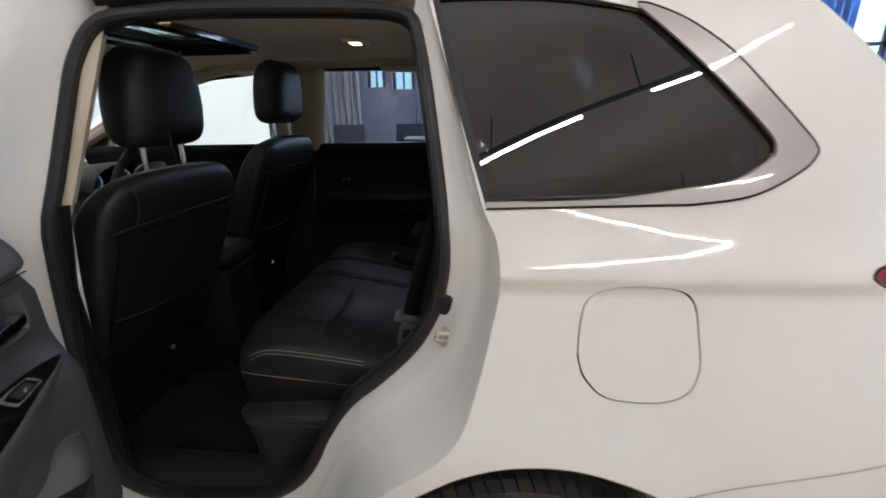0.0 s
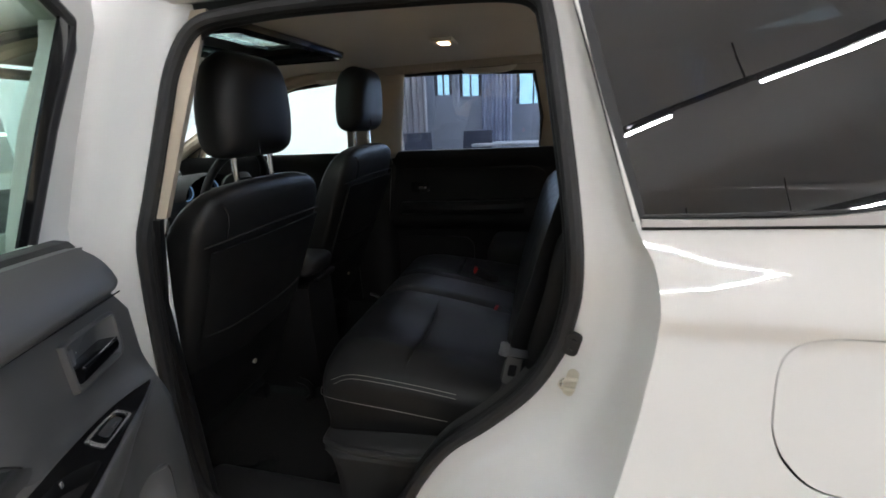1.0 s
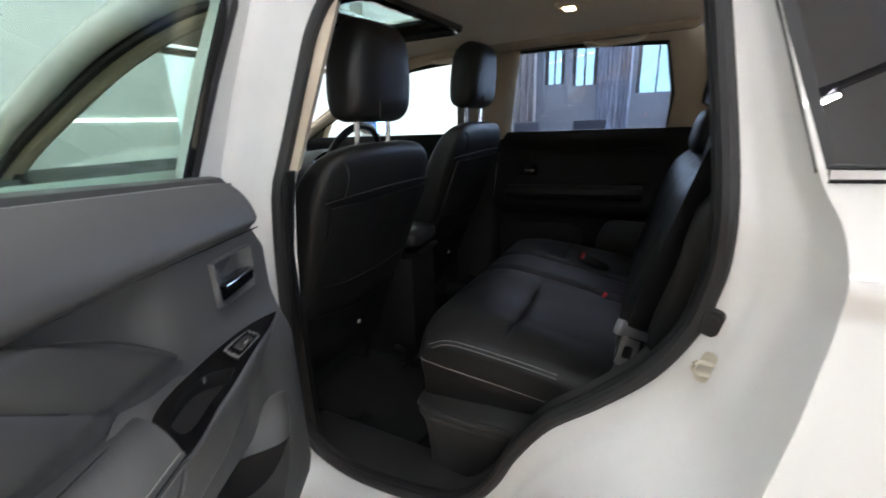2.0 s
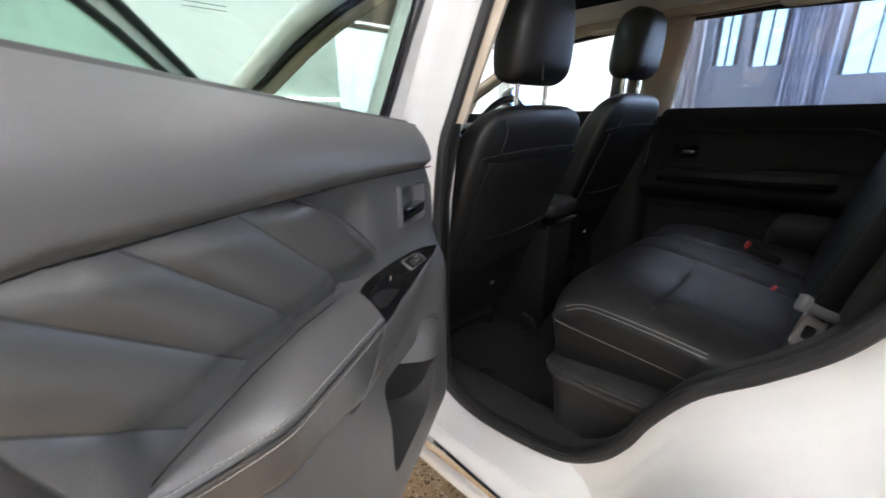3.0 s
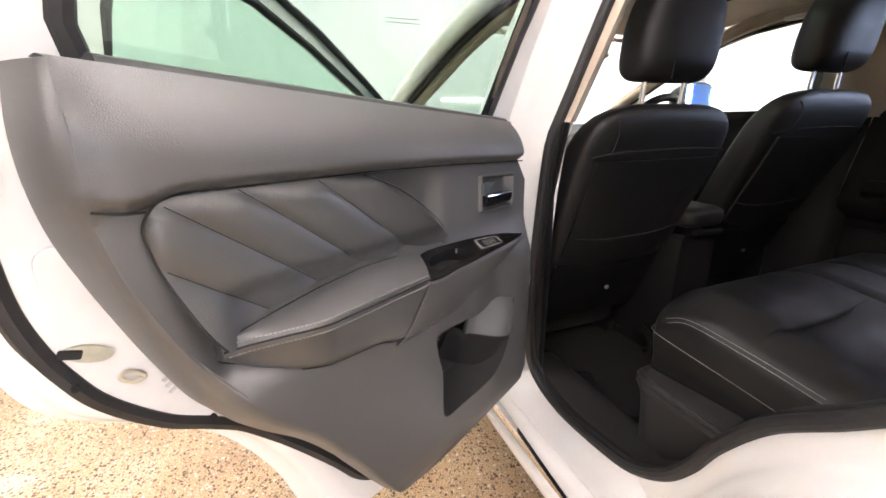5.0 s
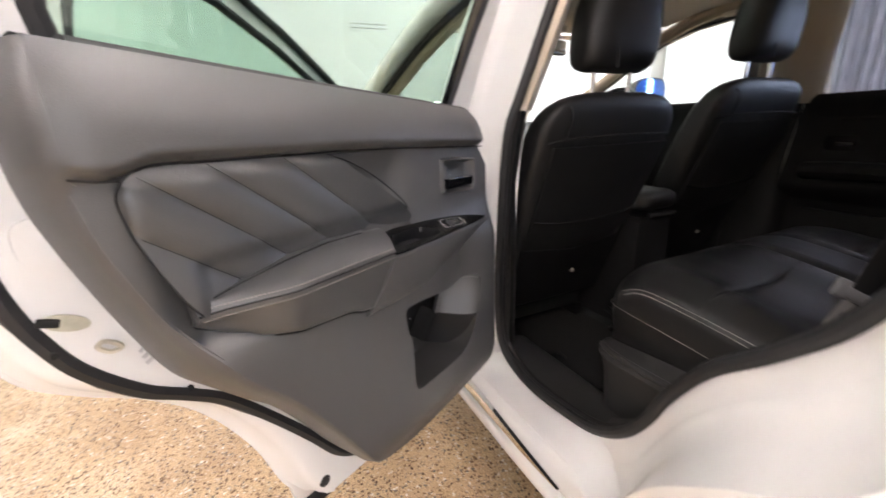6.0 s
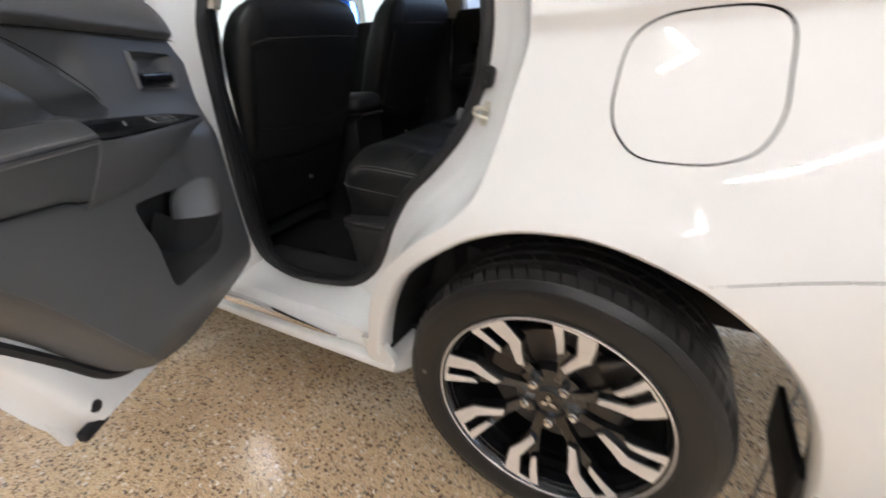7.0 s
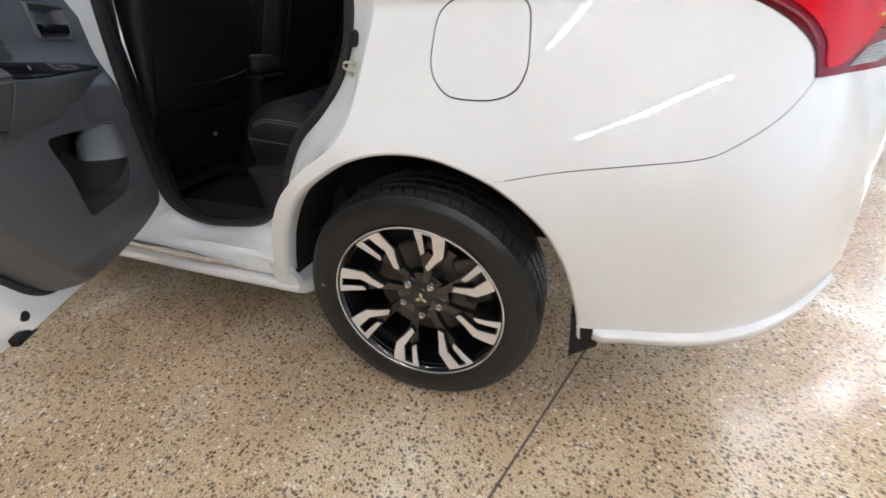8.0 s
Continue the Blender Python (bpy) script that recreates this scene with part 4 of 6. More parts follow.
# buckles and belt
for x, y, z, rz in ((-0.415, 1.03, 0.775, 12), (-0.312, 0.785, 0.722, -8)):
    buckle = part("belt_buckle", box((0.095, 0.045, 0.03), (0, 0, 0), 0.008), TRIM_DARK, car, "black seat belt buckle with a red button")
    buckle.matrix_basis = pose(x, y, z, 0, 25, rz)
    part("red_button", box((0.014, 0.036, 0.022), (-0.048, 0, 0.002), 0.004), RED_BUTTON, buckle, "red release button")
    part("buckle_strap", box((0.16, 0.042, 0.006), (0.10, 0, -0.01), 0.002), TRIM_DARK, buckle)
belt = thing("seat_belt", "", "", parent=car)
strap = curve([(-0.10, 0.33, 1.40), (-0.17, 0.30, 1.20), (-0.215, 0.272, 1.05), (-0.247, 0.270, 0.93), (-0.255, 0.268, 0.82), (-0.24, 0.275, 0.70)], 6)
part("strap", tube(strap, 0.0025, 8, squash=9.0, flat_dir=(0.77, 0.56, -0.35)), TRIM_DARK, belt, "black woven seat belt")
tongue = part("tongue_cover", joined(box((0.080, 0.014, 0.018), (0, 0, 0.006), 0.005), box((0.016, 0.016, 0.028), (-0.037, 0, 0.008), 0.005), box((0.016, 0.016, 0.028), (0.037, 0, 0.008), 0.005)), GREY_PLASTIC, belt, "grey plastic belt tongue")
tongue.matrix_basis = pose(-0.252, 0.268, 0.898, -12, 24, 36)
tg = part("tongue", joined(sheet(rounded(-0.026, -0.058, 0.014, -0.002, 0.008), [rounded(-0.016, -0.042, 0.004, -0.020, 0.004)], lambda x, z: Vector((x, 0, z)), 0.01, 0.004)), SATIN, belt, "pressed metal tongue")
tg.matrix_basis = tongue.matrix_basis.copy()
far_belt_strap = thing("seat_belt", "", "", parent=car)
part("strap", tube(curve([(0.02, 1.46, 1.44), (-0.04, 1.44, 1.33), (-0.12, 1.42, 1.15), (-0.20, 1.38, 0.95), (-0.26, 1.33, 0.80)], 6), 0.0025, 8, squash=9.0, flat_dir=(0.9, 0.3, 0.3)), TRIM_DARK, far_belt_strap, "black woven seat belt")
part("belt_guide", box((0.05, 0.02, 0.035), (0.02, 1.46, 1.445), 0.008), TRIM_DARK, far_belt_strap, "black belt guide")
part("rear_pillar_trim", sheet([(-0.13, 1.20), (0.35, 1.20), (0.30, 1.58), (-0.16, 1.56)], [[(-0.09, 1.23), (0.24, 1.245), (0.30, 1.30), (0.16, 1.50), (-0.10, 1.54)]], lambda x, z: Vector((x, y_seal(z) + 0.03, z)), 0.04, 0.02), BEIGE, car, "beige rear pillar trim")
part("rear_side_trim", sheet([(-0.30, 0.40), (0.60, 0.40), (0.60, 1.2), (-0.12, 1.2), (-0.14, 1.0), (-0.30, 0.80)], [], lambda x, z: Vector((x, 0.22 + 0.20 * (z < 0.8) * (x > -0.3), z)), 0.05, 0.02), TRIM_DARK, car)


mat_out = [tuple(p)[:2] for p in curve([(-0.80, 0.36), (-0.80, 0.72), (-0.83, 0.76), (-1.24, 0.76), (-1.28, 0.72), (-1.28, 0.42), (-1.24, 0.37), (-1.06, 0.37), (-1.03, 0.41), (-0.98, 0.41), (-0.95, 0.36)], 4, True)]
single("floor_mat", sheet(mat_out, [], lambda x, y: Vector((x, y, 0.374)), 0.04, 0.010, (0, 0, -1)), material("black_mat_pile", (0.009, 0.009, 0.009), 0.95, grain=1.0, scale=1200, vary=0.35, vary_scale=90), "black carpet mat on the rear cabin floor", "mat")


# ---- front seats ----
def front_seat(y, label, lift=0.0):
    seat = new("front_seat")
    seat.parent = car
    tagged(seat, label)
    seat.matrix_basis = Matrix.Translation((0, y, lift))
    rings = []
    for z, w, d in ((0.50, 0.20, 0.05), (0.54, 0.222, 0.062), (0.62, 0.232, 0.068), (0.75, 0.238, 0.07), (0.88, 0.248, 0.07), (0.98, 0.258, 0.068), (1.06, 0.262, 0.064), (1.12, 0.260, 0.060), (1.155, 0.252, 0.056), (1.180, 0.238, 0.051), (1.200, 0.218, 0.044), (1.216, 0.188, 0.035), (1.227, 0.145, 0.023), (1.232, 0.09, 0.010)):
        back = -1.122 + (z - 0.636) * 0.428
        rings.append(oval(back - 0.062, 0, z, d, w, 4.5, 56))
    part("backrest", loft(rings), LEATHER, seat, "black leather seat back", 60)
    back_at = lambda z: -1.122 + (z - 0.636) * 0.428 + 0.009
    part("lower_back_panel", sheet([(-0.215, 0.52), (0.215, 0.52), (0.212, 0.76), (0.0, 0.735), (-0.212, 0.76)], [], lambda yy, z: Vector((back_at(z) + 0.004 - 0.9 * yy * yy * abs(yy), yy, z)), 0.03, 0.01, (-1, 0, 0)), TRIM_DARK, seat, "black lower seat back panel")
    part("map_pocket", sheet([(-0.222, 1.09), (-0.218, 0.95), (-0.213, 0.80), (-0.10, 0.765), (0.0, 0.757), (0.10, 0.765), (0.213, 0.80), (0.218, 0.95), (0.222, 1.09)], [], lambda yy, z: Vector((back_at(z) + 0.010 - 0.9 * yy * yy * abs(yy), yy, z)), 0.03, 0.008, (-1, 0, 0)), LEATHER, seat, "black leather map pocket")
    part("pocket_seam", tube([Vector((back_at(z) + 0.010 - 0.9 * yy * yy * abs(yy), yy, z)) for yy, z in [tuple(p)[:2] for p in curve([(-0.21, 0.865), (-0.12, 0.85), (0.0, 0.846), (0.12, 0.852), (0.21, 0.868)], 5)]], 0.003, 6), SEAM, seat)
    part("top_seam", tube(curve([(-0.94, -0.232, 1.10), (-0.905, -0.195, 1.112), (-0.892, 0.0, 1.118), (-0.905, 0.195, 1.112), (-0.94, 0.232, 1.10)], 6), 0.0025, 6), SEAM, seat)
    part("side_seam", tube(curve([(-0.905, -0.195, 1.112), (-0.89, -0.192, 1.16), (-0.90, -0.187, 1.19), (-0.935, -0.178, 1.208)], 6), 0.0025, 6), SEAM, seat)
    part("panel_screw", disc(0.008, 0.012, (back_at(0.636) + 0.004, 0.04, 0.636), "x", 16), STEEL, seat, "bright panel screw")
    rings = []
    for t in np.sin(np.linspace(-math.pi / 2, math.pi / 2, 21)) * 0.5 + 0.5:
        s = math.sqrt(max(0.0, 1 - abs(2 * t - 1) ** 6))
        top = 1 - 0.90 * max(0.0, t - 0.42) ** 1.7
        rings.append(oval(-0.956 + 0.022 * t, 0, 1.285 + 0.240 * t, max(0.012, 0.070 * s), max(0.05, 0.134 * (0.74 + 0.26 * s) * top), 3.0, 44))
    head = part("headrest", loft(rings), LEATHER, seat, "black leather headrest", 60)
    part("headrest_seam", tube(curve([(-0.962, -0.045, 1.525), (-0.91, -0.05, 1.515), (-0.885, -0.05, 1.47), (-0.884, -0.05, 1.38), (-0.888, -0.05, 1.29)], 6), 0.002, 6), SEAM, head)
    for dy in (-0.07, 0.07):
        part("headrest_post", tube([(-0.955, dy, 1.18), (-0.950, dy, 1.30)], 0.007, 10), CHROME, head, "chrome headrest post")
    rings = []
    for k, (x, h, w) in enumerate(((-1.68, 0.03, 0.20), (-1.67, 0.07, 0.235), (-1.6, 0.085, 0.25), (-1.4, 0.08, 0.25), (-1.28, 0.075, 0.25), (-1.22, 0.06, 0.235), (-1.20, 0.03, 0.2))):
        rings.append([Vector((x, p.y, p.x)) for p in oval(0.545, 0, 0, h, w, 4, 40)])
    part("cushion", loft(rings), LEATHER, seat, "black leather seat cushion", 60)
    for dy in (-0.19, 0.19):
        part("seat_rail", box((0.42, 0.035, 0.05 + lift), (-1.42, dy, 0.40 - lift / 2), 0.006), TRIM_DARK, seat)
    part("rail_end", tube(curve([(-1.05, 0.205, 0.375), (-1.03, 0.205, 0.40), (-1.04, 0.205, 0.44), (-1.08, 0.205, 0.455)], 4), 0.012), TRIM_DARK, seat)
    part("seat_frame", box((0.40, 0.40, 0.06), (-1.42, 0, 0.455), 0.01), CARPET, seat)
    return seat


front_seat(0.488, "black leather passenger seat with a chrome-post headrest")
front_seat(1.185, "black leather driver's seat with a chrome-post headrest", 0.045)

# ---- console, dashboard, steering wheel, mirrors ----
MID = 0.83  # middle of the cabin
console = new("centre_console")
console.parent = car
tagged(console, "black centre console with a padded armrest")
part("console_body", loft([[Vector((x, MID + w * s, z)) for s, z in ((-1, 0.36), (-1, 0.70), (-0.96, 0.80), (-0.8, 0.815), (0.8, 0.815), (0.96, 0.80), (1, 0.70), (1, 0.36))] for x, w in ((-2.0, 0.11), (-1.3, 0.10), (-1.06, 0.095), (-1.02, 0.085))]), TRIM_DARK, console, "black console body", 40)
part("console_armrest", loft([[Vector((x, p.x, p.y)) for p in [Vector((q.x, q.y)) for q in oval(MID - 0.015, 0.878, 0, w, h, 3.5, 32)]] for x, w, h in ((-1.40, 0.06, 0.02), (-1.39, 0.085, 0.032), (-1.2, 0.09, 0.036), (-1.02, 0.09, 0.036), (-0.995, 0.08, 0.03), (-0.985, 0.06, 0.018))]), LEATHER, console, "black padded console armrest", 60)
part("console_latch", box((0.02, 0.13, 0.02), (-0.995, MID, 0.828), 0.006), TRIM_DARK, console)

dash = new("dashboard")
dash.parent = car
tagged(dash, "black dashboard with an instrument hood")
rings = [[Vector((x, y, z)) for x, z in curve([(-1.80, 0.62), (-1.78, 0.80), (-1.76, 0.95), (-1.80, 1.03), (-1.92, 1.085), (-2.2, 1.12), (-2.5, 1.12), (-2.5, 0.62)], 4)] for y in (0.17, 0.30, 0.83, 1.36, 1.49)]
part("dash_body", loft(rings), TRIM_DARK, dash, "black grained dashboard", 50)
part("instrument_hood", loft([[Vector((x, 1.19 + w * math.cos(a), 1.06 + h * math.sin(a))) for a in np.linspace(0, math.pi, 14)] for x, w, h in ((-1.74, 0.17, 0.105), (-1.80, 0.175, 0.11), (-2.0, 0.16, 0.09), (-2.15, 0.13, 0.05))], closed=False), TRIM_DARK, dash)
part("instrument_face", sheet(rounded(1.04, 1.045, 1.34, 1.135, 0.03), [], lambda y, z: Vector((-1.83, y, z)), 0.05, 0.01, (-1, 0, 0)), GLOSS_BLACK, dash)
for y in (1.11, 1.27):
    part("dial_ring", tube([Vector((-1.822, y + 0.038 * math.cos(a), 1.088 + 0.038 * math.sin(a))) for a in np.linspace(0, 2 * math.pi, 24)[:-1]], 0.003, 6, True), material("dial_glow", (0.35, 0.6, 0.95), 0.5, emit=0.25), dash)
for y, z in ((1.075, 1.0), (1.305, 1.0)):
    part("air_vent", box((0.02, 0.06, 0.11), (-1.765, y - 0.17 if y < 1.2 else y + 0.13, z), 0.01), SATIN, dash)
wheel_ob = new("steering_wheel")
wheel_ob.parent = car
tagged(wheel_ob, "black leather steering wheel with silver spokes")
wheel_ob.matrix_basis = pose(-1.57, 1.14, 1.11, 0, -66, 0)
part("wheel_grip", tube([Vector((0.185 * math.cos(a), 0.185 * math.sin(a), 0)) for a in np.linspace(0, 2 * math.pi, 41)[:-1]], 0.0165, 12, True), LEATHER, wheel_ob)
part("wheel_boss", loft([oval(0, 0, z, w, w * 1.25, 3, 28) for z, w in ((-0.03, 0.06), (0.0, 0.072), (0.02, 0.06), (0.028, 0.03))]), TRIM_DARK, wheel_ob)
for a in (90, 270, 180):
    part("wheel_spoke", box((0.12, 0.035, 0.014), (0.12 * math.cos(radians(a)), 0.12 * math.sin(radians(a)), 0.0), 0.005, pose(0, 0, 0, 0, 0, a)), SATIN, wheel_ob, "satin silver spoke")
part("boss_badge", sheet([(0.0, 0.022), (0.012, 0.0), (0.024, -0.016), (-0.024, -0.016), (-0.012, 0.0)], [], lambda x, y: Vector((x, y, 0.029)), 0.02, 0.003, (0, 0, 1)), CHROME, wheel_ob)

MIRROR = material("mirror_silver", (0.9, 0.92, 0.95), 0.02, metal=1.0)
inner = new("rear_view_mirror")
inner.parent = car
tagged(inner, "black rear view mirror on the windscreen")
inner.matrix_basis = pose(-1.76, 0.915, 1.50, 0, 0, 12)
part("mirror_case", box((0.03, 0.25, 0.07), (0, 0, 0), 0.012), TRIM_DARK, inner)
part("mirror_glass", box((0.004, 0.235, 0.058), (0.0155, 0, 0), 0.001), MIRROR, inner, "mirror glass")
part("mirror_stalk", tube([(-0.01, 0, 0.02), (-0.04, 0, 0.055)], 0.012), TRIM_DARK, inner)
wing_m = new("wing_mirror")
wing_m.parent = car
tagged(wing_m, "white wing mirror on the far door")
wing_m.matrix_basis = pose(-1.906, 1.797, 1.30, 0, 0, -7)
part("mirror_shell", loft([[Vector((x, p.x, p.y)) for p in [Vector((q.x, q.y)) for q in oval(0, 0, 0, w, h, 3.2, 32)]] for x, w, h in ((-0.09, 0.05, 0.04), (-0.07, 0.09, 0.065), (0.0, 0.118, 0.083), (0.03, 0.118, 0.083))]), GLOSS_BLACK, wing_m)
# The blue of the mirrored drapes is put into the glass colour.
part("mirror_glass", loft([[Vector((x, p.x, p.y)) for p in [Vector((q.x, q.y)) for q in oval(0, 0, 0, 0.108, 0.073, 3.2, 32)]] for x in (0.028, 0.033)]), material("mirror_blue_reflection", (0.25, 0.45, 0.8), 0.03, metal=1.0), wing_m, "mirror glass with a blue reflection in its colour")
for y in (0.55, 1.12):
    part("sun_visor", box((0.16, 0.34, 0.018), (-1.72, y, 1.535), 0.007, pose(0, 0, 0, 0, 12)), LINER, car, "beige sun visor")
part("roof_console", box((0.16, 0.15, 0.03), (-1.70, MID, 1.56), 0.01, pose(0, 0, 0, 0, 8)), LINER, car)
for y in (0.78, 0.88):
    part("map_lamp", box((0.05, 0.05, 0.008), (-1.66, y, 1.546), 0.003, pose(0, 0, 0, 0, 8)), WARM_LAMP, car, "lit warm map lamp")

# ---- open rear door; its own axes: x along the door from the hinge, y inwards, z up ----
door = new("rear_door")
door.parent = car
tagged(door, "open white rear door with a charcoal leather inner trim")
door.matrix_basis = pose(-0.93, 0.02, 0, 0, 0, -61)


def flat(y):
    return lambda u, z: Vector((u, y, z))


SKIN = [(-0.03, 0.44), (0.30, 0.435), (0.545, 0.44), (0.556, 0.50), (0.585, 0.615), (0.646, 0.745), (0.71, 0.81), (0.776, 0.853), (0.834, 0.892), (0.862, 0.955), (0.875, 1.03), (0.88, 1.10), (0.87, 1.17), (0.84, 1.25), (-0.04, 1.21)]
part("outer_skin", sheet(SKIN[:2] + [tuple(p)[:2] for p in curve(SKIN[2:-1], 4)] + SKIN[-1:], [], lambda u, z: Vector((u, -0.105 + 0.03 * max(0, z - 1.0) * 4 * max(0, z - 1.0) + 0.02 * max(0, 0.6 - z), z)), 0.03, 0.012), PAINT, door, "white outer door skin")
SHELL = [(-0.02, 0.47), (0.30, 0.462), (0.50, 0.468), (0.535, 0.53), (0.575, 0.645), (0.635, 0.755), (0.70, 0.825), (0.765, 0.872), (0.812, 0.915), (0.835, 0.97), (0.845, 1.05), (0.845, 1.12), (0.835, 1.20), (0.82, 1.27), (-0.03, 1.215)]


def shell(u, z):
    return Vector((u, -0.035, z))


shell_loop = SHELL[:2] + [tuple(p)[:2] for p in curve(SHELL[2:-1], 5)] + [(0.775, 1.262), (0.75, 1.210), (-0.03, 1.165)]
part("inner_shell", sheet(shell_loop, [], shell, 0.03, 0.055, (0, -1, 0)), JAMB, door, "white painted inner door shell", 40)
edge = [tuple(p)[:2] for p in curve(SHELL[2:-1], 6)]
rings = [[Vector((u + du, y, z + dz)) for u, z in edge] for y, du, dz in ((-0.034, -0.028, 0.022), (-0.032, 0.0, 0.0), (-0.05, 0.012, -0.008), (-0.085, 0.016, -0.012), (-0.097, 0.03, -0.02))]
part("shell_edge", loft(rings, closed=False), JAMB, door, "rolled white door edge", 60)
OUT_SEAL = [(0.832, 1.19), (0.842, 1.12), (0.842, 1.05), (0.834, 1.0), (0.820, 0.958), (0.796, 0.911), (0.748, 0.857), (0.70, 0.822), (0.653, 0.783), (0.585, 0.70), (0.52, 0.612), (0.475, 0.548), (0.43, 0.515), (0.38, 0.505)]
part("outer_seal", tube([Vector((u, -0.04, z)) for u, z in [tuple(p)[:2] for p in curve(OUT_SEAL, 6)]], 0.0115, 8, squash=1.2, flat_dir=(0, 1, 0)), RUBBER, door, "black rubber door edge seal")
for u, z in ((0.70, 0.836), (0.815, 0.945), (0.84, 1.10)):
    part("seal_clip", disc(0.004, 0.004, (u, -0.024, z), "y", 10), SEAM, door)
RIDGE = [(0.776, 1.25), (0.781, 1.20), (0.779, 1.15), (0.775, 1.105), (0.766, 1.06), (0.752, 1.02), (0.73, 0.965), (0.702, 0.917), (0.662, 0.859), (0.611, 0.80), (0.551, 0.709), (0.505, 0.63), (0.46, 0.565), (0.40, 0.53), (0.32, 0.514), (0.142, 0.525), (0.05, 0.555), (0.012, 0.60), (0.0, 0.68), (0.012, 0.93), (0.05, 1.115)]
SPREAD = [(0.797, 1.25), (0.805, 1.20), (0.806, 1.15), (0.800, 1.10), (0.788, 1.055), (0.770, 1.0), (0.748, 0.94), (0.716, 0.868), (0.676, 0.822), (0.618, 0.765), (0.555, 0.682), (0.502, 0.597), (0.445, 0.525), (0.375, 0.487), (0.30, 0.478), (0.14, 0.485), (0.04, 0.52), (-0.005, 0.58), (-0.018, 0.68), (-0.005, 0.93), (0.03, 1.118)]


# upper padded trim
UPPER = [(0.095, 1.196), (0.42, 1.222), (0.748, 1.25), (0.775, 1.247), (0.778, 1.205), (0.777, 1.129), (0.75, 1.126), (0.733, 1.130), (0.72, 1.1355), (0.70, 1.138), (0.649, 1.137), (0.562, 1.1355), (0.42, 1.132), (0.25, 1.125), (0.06, 1.116), (0.045, 1.13), (0.052, 1.165), (0.07, 1.188)]
upper_loop = [tuple(p)[:2] for p in curve(UPPER, 4, True)]


def under_edge(u):
    return float(np.interp(u, [0.045, 0.06, 0.25, 0.42, 0.562, 0.649, 0.70, 0.72, 0.733, 0.75, 0.777], [1.116, 1.116, 1.125, 1.132, 1.1355, 1.137, 1.138, 1.1355, 1.130, 1.126, 1.129]))


def upper(u, z):
    top = 1.19 + 0.08 * u
    t = min(1.0, max(0.0, (top - z) / 0.085))
    end = min(1.0, max(0.0, (0.79 - u) / 0.03), max(0.0, (u - 0.03) / 0.05))
    under = smooth_step((under_edge(u) + 0.012 - z) / 0.012)
    return Vector((u, 0.03 + 0.036 * math.sin(t * math.pi * 0.55) * (0.6 + 0.4 * end) - 0.013 * under, z))


upper_lines = [[(u, under_edge(u) + e) for u in np.arange(0.06, 0.775, 0.012)] for e in (0.003, 0.006, 0.009, 0.012, 0.016, 0.024, 0.036, 0.05, 0.065, 0.08)]
part("upper_trim", sheet(upper_loop, [], upper, 0.016, 0.03, (0, -1, 0), upper_lines), TRIM, door, "charcoal padded upper door trim", 50)

# main lower trim with the pocket cut through
LOWER = [(0.777, 1.127), *RIDGE[3:], (0.42, 1.127), (0.562, 1.136), (0.649, 1.142), (0.70, 1.142), (0.722, 1.135), (0.735, 1.126)]
POCKET = [(0.372, 0.838), (0.345, 0.843), (0.28, 0.838), (0.205, 0.831), (0.165, 0.833), (0.13, 0.831), (0.105, 0.822), (0.098, 0.80), (0.110, 0.755), (0.127, 0.715), (0.150, 0.682), (0.182, 0.660), (0.225, 0.655), (0.30, 0.655), (0.345, 0.657), (0.356, 0.68), (0.357, 0.757), (0.368, 0.80)]
HANDLE_RIM = [tuple(p)[:2] for p in curve([(0.192, 1.088), (0.186, 1.094), (0.13, 1.091), (0.078, 1.087), (0.071, 1.080), (0.069, 1.046), (0.076, 1.025), (0.088, 1.021), (0.14, 1.024), (0.184, 1.027), (0.191, 1.034), (0.192, 1.06)], 4, True)]
INSERT = [(0.738, 1.120), (0.745, 1.105), (0.744, 1.090), (0.739, 1.064), (0.729, 1.030), (0.714, 0.990), (0.70, 0.966), (0.685, 0.962), (0.645, 0.968), (0.571, 0.972), (0.479, 0.976), (0.43, 0.978), (0.405, 0.996), (0.31, 0.992), (0.275, 0.984), (0.282, 0.992), (0.314, 1.019), (0.385, 1.067), (0.445, 1.108), (0.476, 1.128), (0.56, 1.134), (0.649, 1.139), (0.70, 1.138), (0.724, 1.132)]
pocket_loop = [tuple(p)[:2] for p in curve(POCKET, 4, True)]
insert_loop = [tuple(p)[:2] for p in curve(INSERT, 4, True)]


def ring_of(pts, n=4):
    return [tuple(p)[:2] for p in curve(pts, n, True)]


def smooth(t):
    t = min(1.0, max(0.0, t))
    return t * t * (3 - 2 * t)


def lower(u, z):
    """Depth of the lower trim: full below the armrest, drawn back above it and at the edges."""
    low = smooth((1.0 - z) / 0.10) * smooth((0.775 - u - 0.25 * max(0, z - 0.9)) / 0.09)
    edge = smooth((z - 0.50) / 0.10) * smooth((u + 0.02) / 0.06)
    rim = smooth((0.79 - u) / 0.02)
    scoop = smooth(1 - math.hypot((u - 0.16) / 0.10, (z - 0.86) / 0.13)) * 0.018
    hollow = smooth((u - 0.30) / 0.03) * smooth((0.722 - u) / 0.03) * smooth((z - 0.92) / 0.03) * smooth((1.115 - z) / 0.02)
    return Vector((u, (0.032 + 0.010 * rim + 0.038 * low * edge - scoop) * (1 - hollow) + 0.022 * hollow, z))


